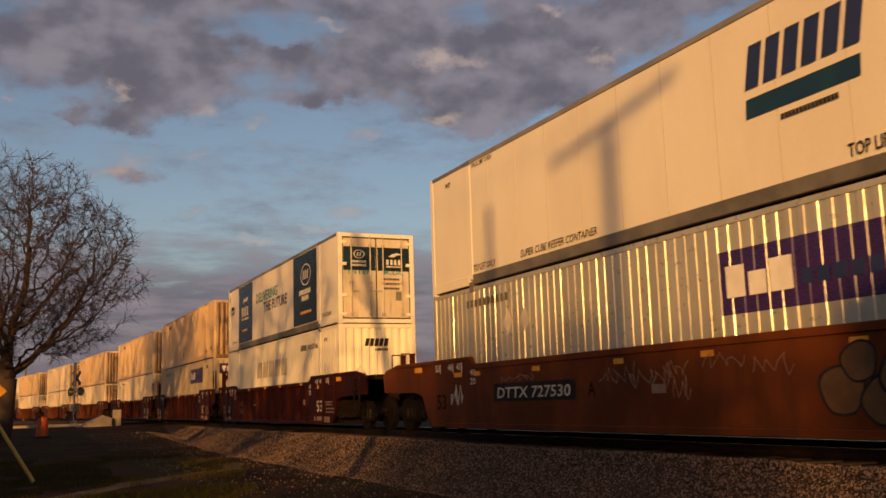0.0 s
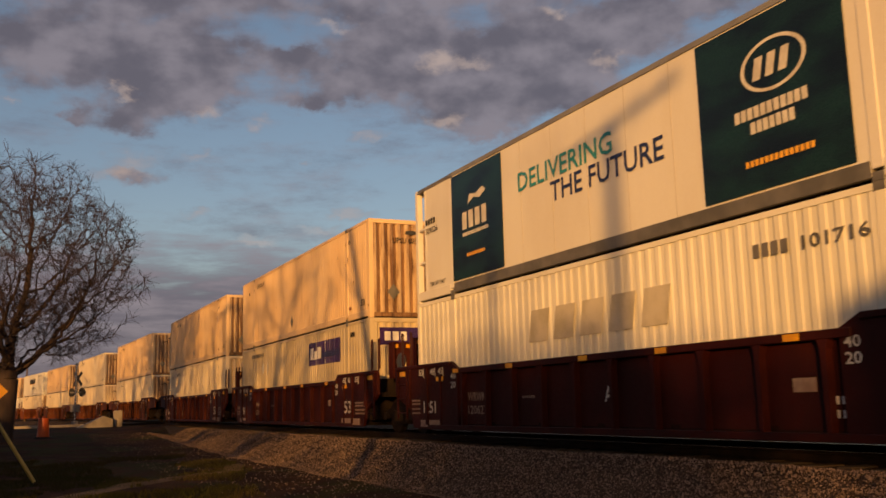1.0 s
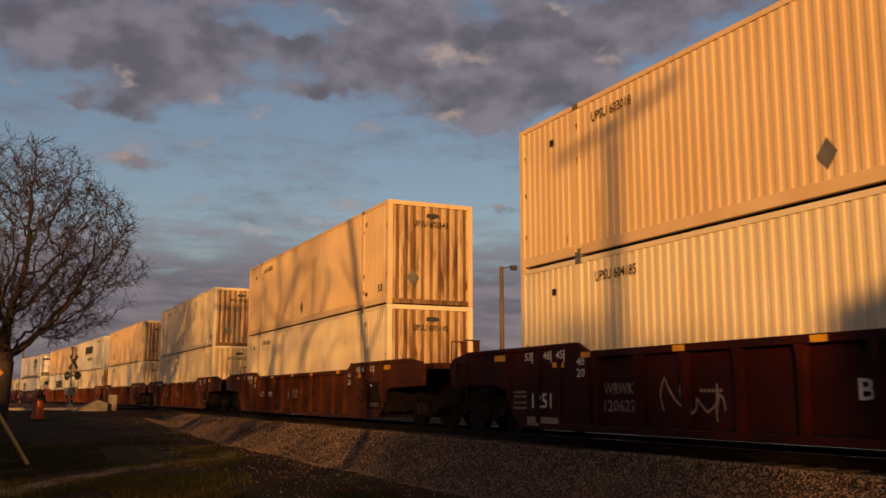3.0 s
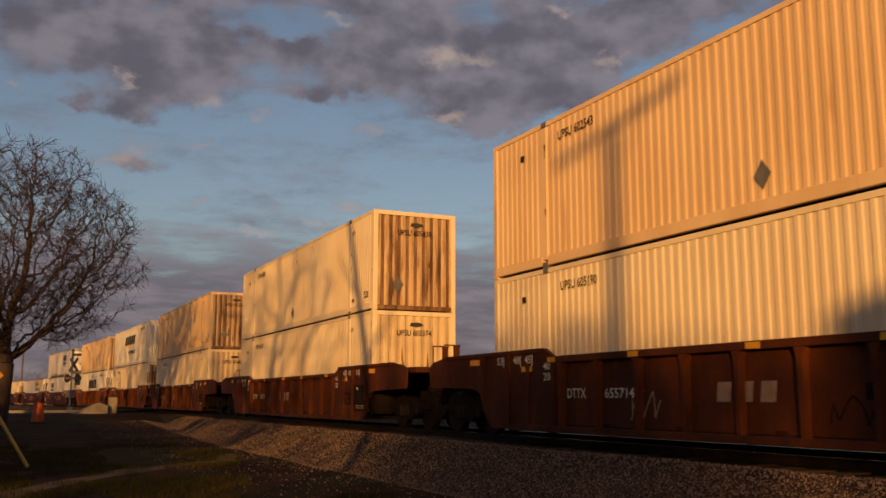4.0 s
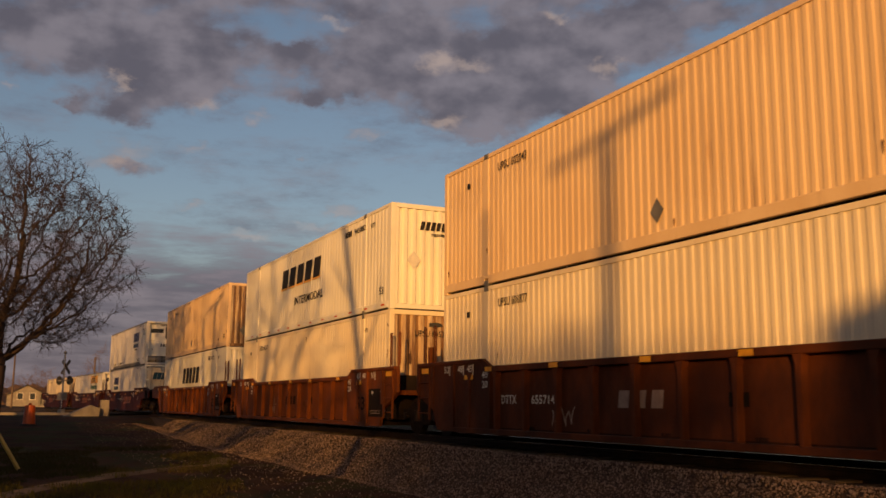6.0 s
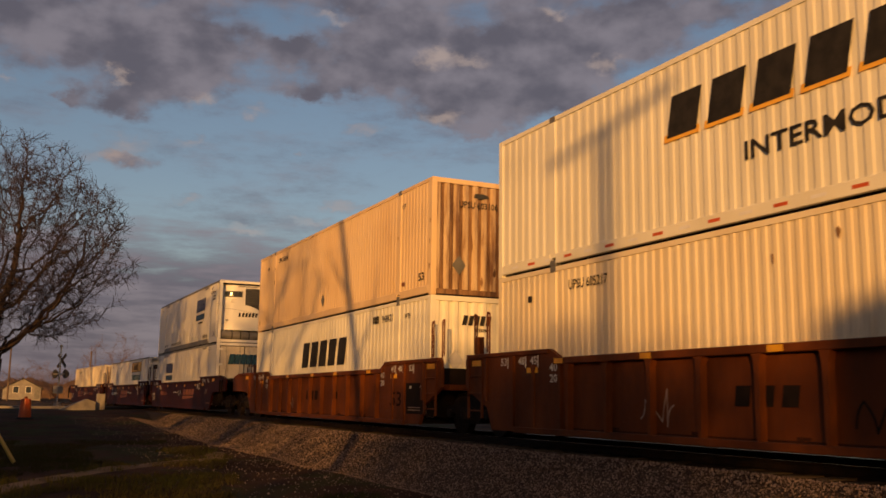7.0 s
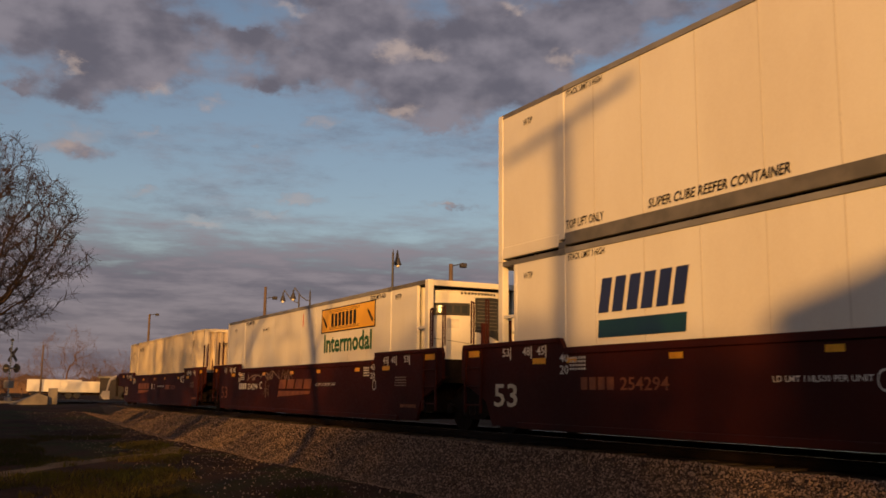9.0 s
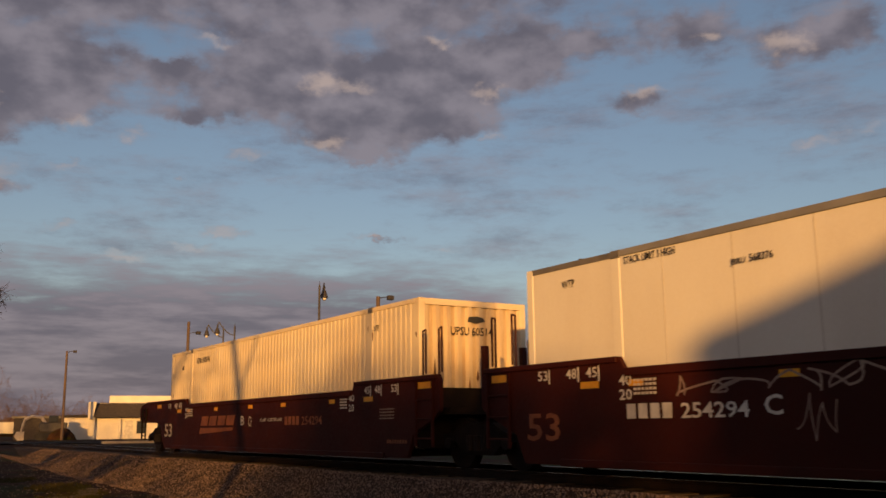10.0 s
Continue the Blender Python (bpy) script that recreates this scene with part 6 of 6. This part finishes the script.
# ---------------- crossing ----------------
def crossing():
    xs = [v * 4 for v in range(-30, 31)]
    bm = nb()
    rows = [[bm.verts.new((v, w, max(ground_z(v, w), -0.03 if abs(v - TX) < 3.5 else -9) + .035)) for v in xs] for w in (66, 69, 72, 75)]
    for r0, r1 in zip(rows, rows[1:]):
        for i in range(len(xs) - 1):
            bm.faces.new((r0[i], r0[i + 1], r1[i + 1], r1[i]))
    solid("road", bm, M["asphalt"], "worn asphalt road that crosses the track", "road", kind="structure")
    for v0, v1 in ((-60, 6.5), (15, 60)):
        bm = nb()
        n = 16
        for i in range(n):
            a, b = v0 + (v1 - v0) * i / n, v0 + (v1 - v0) * (i + 1) / n
            z = (ground_z(a, 65.6) + ground_z(b, 65.6)) / 2
            box(bm, a, b - .02, 65.3, 65.9, z - .2, z + .16, .02)
        solid("kerb", bm, M["concrete"], "pale concrete kerb along the road", "kerb", kind="structure")


def signal():
    x, y = toward(3.6, 69)
    x = min(x, 5.2)
    s = thing("crossing_signal", "railway crossing signal with crossbuck and lamp pairs", "crossing signal", on(x, y) @ pose(0, 0, 0, 0, 0, 122))
    part("base", tube(nb(), (0, 0, -.2), (0, 0, .35), .28, .22, 10), M["concrete"], s)
    part("mast", tube(nb(), (0, 0, .3), (0, 0, 4.1), .06, sides=10), M["bright"], s)
    # the boards' dark colour stands for the shade they are in
    for turn in (45, -45):
        bm = nb()
        box(bm, -.61, .61, -.12, -.10, -.11, .11)
        c = part("crossbuck_board", bm, M["lamp_dark"], s, "back of a crossbuck board, coloured dark for shade")
        c.matrix_basis = pose(0, 0 if turn > 0 else -.025, 3.15, 0, turn, 0)
    for xx in (-.55, .55):
        bm = nb()
        tube(bm, (xx, -.10, 2.25), (xx, -.05, 2.25), .30, sides=18)
        tube(bm, (xx, -.25, 2.25), (xx, -.10, 2.25), .17, .14, 14)
        lamp = part("lamp", bm, M["rubber"], s, "black lamp with round backboard")
        part("lens", tube(nb(), (xx, -.262, 2.25), (xx, -.252, 2.25), .13, sides=14), M["red_lens"], lamp)
    part("lamp_arm", box(nb(), -.6, .6, -.04, .04, 2.2, 2.3), M["rail_grey"], s)
    part("relay_box", box(nb(), -.25, .30, -.2, .2, .95, 1.45, .02), M["concrete"], s, "pale metal box")
    part("bell", tube(nb(), (0, 0, 4.05), (0, 0, 4.2), .14, .08, 12), M["rail_grey"], s)


crossing()
signal()
drum = thing("traffic_drum", "orange traffic drum with white bands", "traffic drum", on(*toward(2.0, 50)))
part("body", tube(nb(), (0, 0, 0), (0, 0, .95), .29, .23, 16), M["drum"], drum)
for z in (.30, .62):
    part("band", tube(nb(), (0, 0, z), (0, 0, z + .14), .285 - z * .062, .276 - z * .062, 16), M["drum_white"], drum)
part("foot", tube(nb(), (0, 0, 0), (0, 0, .08), .42, .40, 16), M["rubber"], drum)
part("handle", box(nb(), -.08, .08, -.02, .02, .94, 1.05, .01), M["drum"], drum)
xx, yy = toward(5.0, 63)
# pale gravel pile, simplified to a wedge in concrete colour
bm = nb()
prism(bm, [(-1.7, 0), (.6, 0), (.6, .6), (.1, .78)], -.7, .7, "y")
solid("concrete_ramp", bm, M["concrete"], "pale gravel pile at the crossing, drawn as a concrete wedge", "wing wall", pose(xx, yy, ground_z(xx, yy) - .12))
bm = nb()
box(bm, -.25, .25, -.25, .25, -.2, .98, .03)
solid("concrete_block", bm, M["concrete"], "upright concrete block at the crossing", "block", on(xx + .95, yy))
# warning sign
xx, yy = toward(-0.75, 32)
s = thing("warning_sign", "yellow diamond warning sign on a steel post", "road sign", on(xx, yy))
part("post", box(nb(), -.03, .03, -.02, .02, -.2, 2.9, .005), M["rail_grey"], s)
bm = nb()
prism(bm, [(-.50, 2.27), (0, 2.77), (.50, 2.27), (0, 1.77)], -.035, -.022, "y")
board = part("board", bm, M["sign"], s, "yellow diamond board")
for a, z in ((-.12, 2.32), (.12, 2.32), (-.1, 2.1), (.15, 2.1)):
    part("marking", box(nb(), a - .08, a + .08, -.040, -.036, z - .07, z + .07), M["ink"], board)


# ---------------- buildings ----------------
def house(name, at, w, d, h, ridge, label, roof_mat="roof_dark", windows=2, door=True):
    """A gabled house: ridge along its local y."""
    ob = thing(name, label, "house", at)
    bm = nb()
    prism(bm, [(-w / 2, -.5), (w / 2, -.5), (w / 2, h), (0, ridge), (-w / 2, h)], -d / 2, d / 2, "y")
    # grey concrete on white walls: the shade is put into the colour
    part("wall", bm, M["concrete"], ob)
    k = (ridge - h) / (w / 2)
    for s in (-1, 1):
        bm = nb()
        prism(bm, [(0, ridge + .16), (s * (w / 2 + .4), h - k * .4 + .16), (s * (w / 2 + .4), h - k * .4 + .04), (0, ridge + .04)], -d / 2 - .4, d / 2 + .4, "y")
        part("roof", bm, M[roof_mat], ob)
    for i in range(windows):
        xw = (-w / 2) + w * (i + 1) / (windows + 1)
        win = part("window", box(nb(), xw - .5, xw + .5, -d / 2 - .05, -d / 2 + .02, 1.0, 2.2), M["pale"], ob)
        part("pane", box(nb(), xw - .42, xw + .42, -d / 2 - .06, -d / 2 - .052, 1.08, 2.12), M["glass"], win)
    if door:
        part("door", box(nb(), w * .40 - .45, w * .40 + .45, -d / 2 - .04, -d / 2 + .02, 0, 2.05), M["rail_grey"], ob)
    return ob


house("house", on(*toward(1.73, 185), .25) @ pose(0, 0, 0, 0, 0, 0), 6.0, 8.0, 1.9, 3.5, "white gabled house, greyed for shade, with a dark roof beyond the crossing")
# gabled house behind the street, whose roof shades the near end of the train
back = thing("house", "broad gabled house with pale siding behind the street", "house", pose(-1.08, -18.4, .2, 0, 0, -33))
part("wall", prism(nb(), [(-5.51, -1.2), (5.51, -1.2), (5.51, 4.95), (0, 6.66), (-5.51, 4.95)], -14, 0, "y"), M["wall_white"], back)
for s in (-1, 1):
    part("roof", prism(nb(), [(0, 6.95), (s * 6.02, 5.09), (s * 6.02, 4.93), (0, 6.79)], -14.4, .35, "y"), M["roof_dark"], back)
for x in (-3.4, 0, 3.4):
    win = part("window", box(nb(), x - .6, x + .6, -.02, .05, .6, 2.2), M["pale"], back)
    part("pane", box(nb(), x - .5, x + .5, .05, .056, .7, 2.1), M["glass"], win)

# unseen low house, added so that its shade covers the ground before the crossing
def shade_house(x, y, half):
    low = thing("house", "unseen low long house with a dark roof, added to shade the ground", "house", pose(x, y, 0))
    part("wall", prism(nb(), [(-4, -1.2), (4, -1.2), (4, 2.6), (0, 4.3), (-4, 2.6)], -half, half, "y"), M["wall_white"], low)
    for s in (-1, 1):
        part("roof", prism(nb(), [(0, 4.6), (s * 4.5, 2.65), (s * 4.5, 2.5), (0, 4.42)], -half - .5, half + .5, "y"), M["roof_dark"], low)
    n = int(half / 3)
    for i in range(n):
        y = -half + 2 * half * (i + .5) / n
        win = part("window", box(nb(), 3.98, 4.05, y - .6, y + .6, .3, 1.6), M["pale"], low)
        part("pane", box(nb(), 4.05, 4.06, y - .5, y + .5, .4, 1.5), M["glass"], win)


shade_house(-17.5, 15.5, 17.5)

# shop across the track
bx, by = toward(13.2, 112)
shop = thing("shop_building", "white flat-fronted building with a dark mansard roof", "building", on(bx, by) @ pose(0, 0, 0, 0, 0, -13))
part("wall", box(nb(), -2.2, 9.0, 0, 9, -.4, 3.9, .02), M["wall_white"], shop)
part("parapet", box(nb(), -.1, 9.0, 1.0, 8.5, 3.88, 4.75, .02), M["wall_white"], shop)
bm = nb()
prism(bm, [(-.9, 2.35), (-.9, 2.45), (.05, 3.95), (.05, 2.35)], -1.8, 9.2, "x")
part("mansard_roof", bm, M["roof_dark"], shop, "dark shingled mansard roof")
prism_gable = nb()
prism(prism_gable, [(-2.25, 2.2), (-1.75, 2.2), (-1.4, 4.0), (-2.25, 4.0)], -.95, .1, "y")
part("gable_trim", prism_gable, M["wall_white"], shop)
annex = part("annex", box(nb(), -4.7, -2.2, .5, 7, -.4, 2.35, .02), M["wall_white"], shop)
part("annex_roof", box(nb(), -4.9, -2.2, .3, 7.2, 2.35, 2.65, .02), M["roof_dark"], annex)
part("shed", box(nb(), -5.7, -4.7, .8, 5, -.4, 1.5, .02), M["wall_white"], annex)
for a in (3.4, 5.6):
    win = part("window", box(nb(), a - .6, a + .6, -.04, .02, .5, 2.0), M["pale"], shop)
    part("pane", box(nb(), a - .52, a + .52, -.05, -.042, .58, 1.92), M["glass"], win)
part("door", box(nb(), 1.6, 2.5, -.04, .02, -.1, 2.0), M["pale"], shop)
bm = nb()
for a in (-1.6, 1.0):
    box(bm, a - .05, a + .05, -.8, -.7, -.3, 2.3)
part("post", bm, M["pale"], shop)

# white trailer beyond the crossing
tr = thing("box_trailer", "white box trailer parked beyond the crossing", "trailer", on(*toward(5.9, 172)) @ pose(0, 0, 0, 0, 0, -5))
part("box", box(nb(), -4.2, 4.2, -1.2, 1.2, .75, 2.75, .03), M["white"], tr)
part("frame", box(nb(), -4.0, 4.0, -.5, .5, .5, .75), M["under"], tr)
for a in (-3.2, -2.2, 3.0):
    part("wheel", tube(nb(), (a, -1.2, .45), (a, 1.2, .45), .45, sides=14), M["rubber"], tr)
tr2 = thing("box_trailer", "white box trailer parked beside dark machinery", "trailer", on(*toward(8.1, 128)) @ pose(0, 0, 0, 0, 0, -8))
part("box", box(nb(), -4.2, 3.6, -1.2, 1.2, .75, 2.1, .03), M["white"], tr2)
part("frame", box(nb(), -4.0, 3.4, -.5, .5, .4, .75), M["under"], tr2)
for a in (-3.2, -2.2, 2.8):
    part("wheel", tube(nb(), (a, -1.2, .4), (a, 1.2, .4), .4, sides=14), M["rubber"], tr2)

# excavator
ex = thing("excavator", "dark excavator with a pale raised boom", "excavator", on(*toward(10.2, 108)) @ pose(0, 0, 0, 0, 0, -10))
for s in (-.9, .9):
    bm = nb()
    prism(bm, [(-1.6, .2), (-1.3, 0), (1.3, 0), (1.6, .2), (1.6, .5), (1.3, .75), (-1.3, .75), (-1.6, .5)], s - .25, s + .25, "y")
    part("track", bm, M["rubber"], ex)
part("body", box(nb(), -1.2, 1.5, -1.1, 1.1, .8, 1.8, .08), M["lamp_dark"], ex)
part("cab", box(nb(), -.3, .6, -1.1, -.2, 1.8, 2.5, .06), M["glass"], ex)
bm = nb()
pts = [(-.4, 0, 1.4), (-1.0, 0, 2.3), (-1.9, 0, 2.45), (-2.6, 0, 2.1)]
for p, q in zip(pts, pts[1:]):
    tube(bm, p, q, .17, .15, 8)
boom = part("boom", bm, M["machine"], ex, "pale raised boom")
bm = nb()
tube(bm, (-2.6, 0, 2.1), (-2.9, 0, .9), .13, .10, 8)
part("stick", bm, M["machine"], boom)
bm = nb()
prism(bm, [(-2.6, 0.0), (-2.6, .9), (-3.3, .9), (-3.5, .4), (-3.2, 0)], -.4, .4, "y")
part("bucket", bm, M["machine"], boom)
heap = nb()
bmesh.ops.create_icosphere(heap, subdivisions=3, radius=1.0, matrix=Matrix.Translation((0, 0, -.1)) @ Matrix.Diagonal((1.4, 1.2, 1.3, 1)))
for v in heap.verts:
    v.co += Vector((noise.noise(v.co * 2), noise.noise(v.co * 2 + Vector((5, 0, 0))), noise.noise(v.co * 2 + Vector((0, 5, 0))))) * .2
solid("dirt_heap", heap, M["earth"], "small heap of reddish earth", "earth heap", on(*toward(10.75, 106)))
dark_shed = thing("shed", "low dark open shed behind the machinery", "shed", on(*toward(9.9, 124)) @ pose(0, 0, 0, 0, 0, -10))
part("wall", box(nb(), -3.5, 3.0, 0, 4, -.3, 2.5, .02), M["roof_dark"], dark_shed)
part("roof", box(nb(), -3.8, 3.3, -.3, 4.3, 2.5, 2.75, .02), M["rail_grey"], dark_shed)


# ---------------- what moves ----------------
def motions():
    for ob, y0, z in TRAIN:
        rows = []
        for k in range(41):
            s = y0 - SPEED * k * 0.25
            a, b = along(s), along(s + CL)
            rows.append((k * 0.25, pose(a.x, a.y, z, 0, 0, math.degrees(math.atan2(a.x - b.x, b.y - a.y)))))
        walk(ob, rows)


motions()
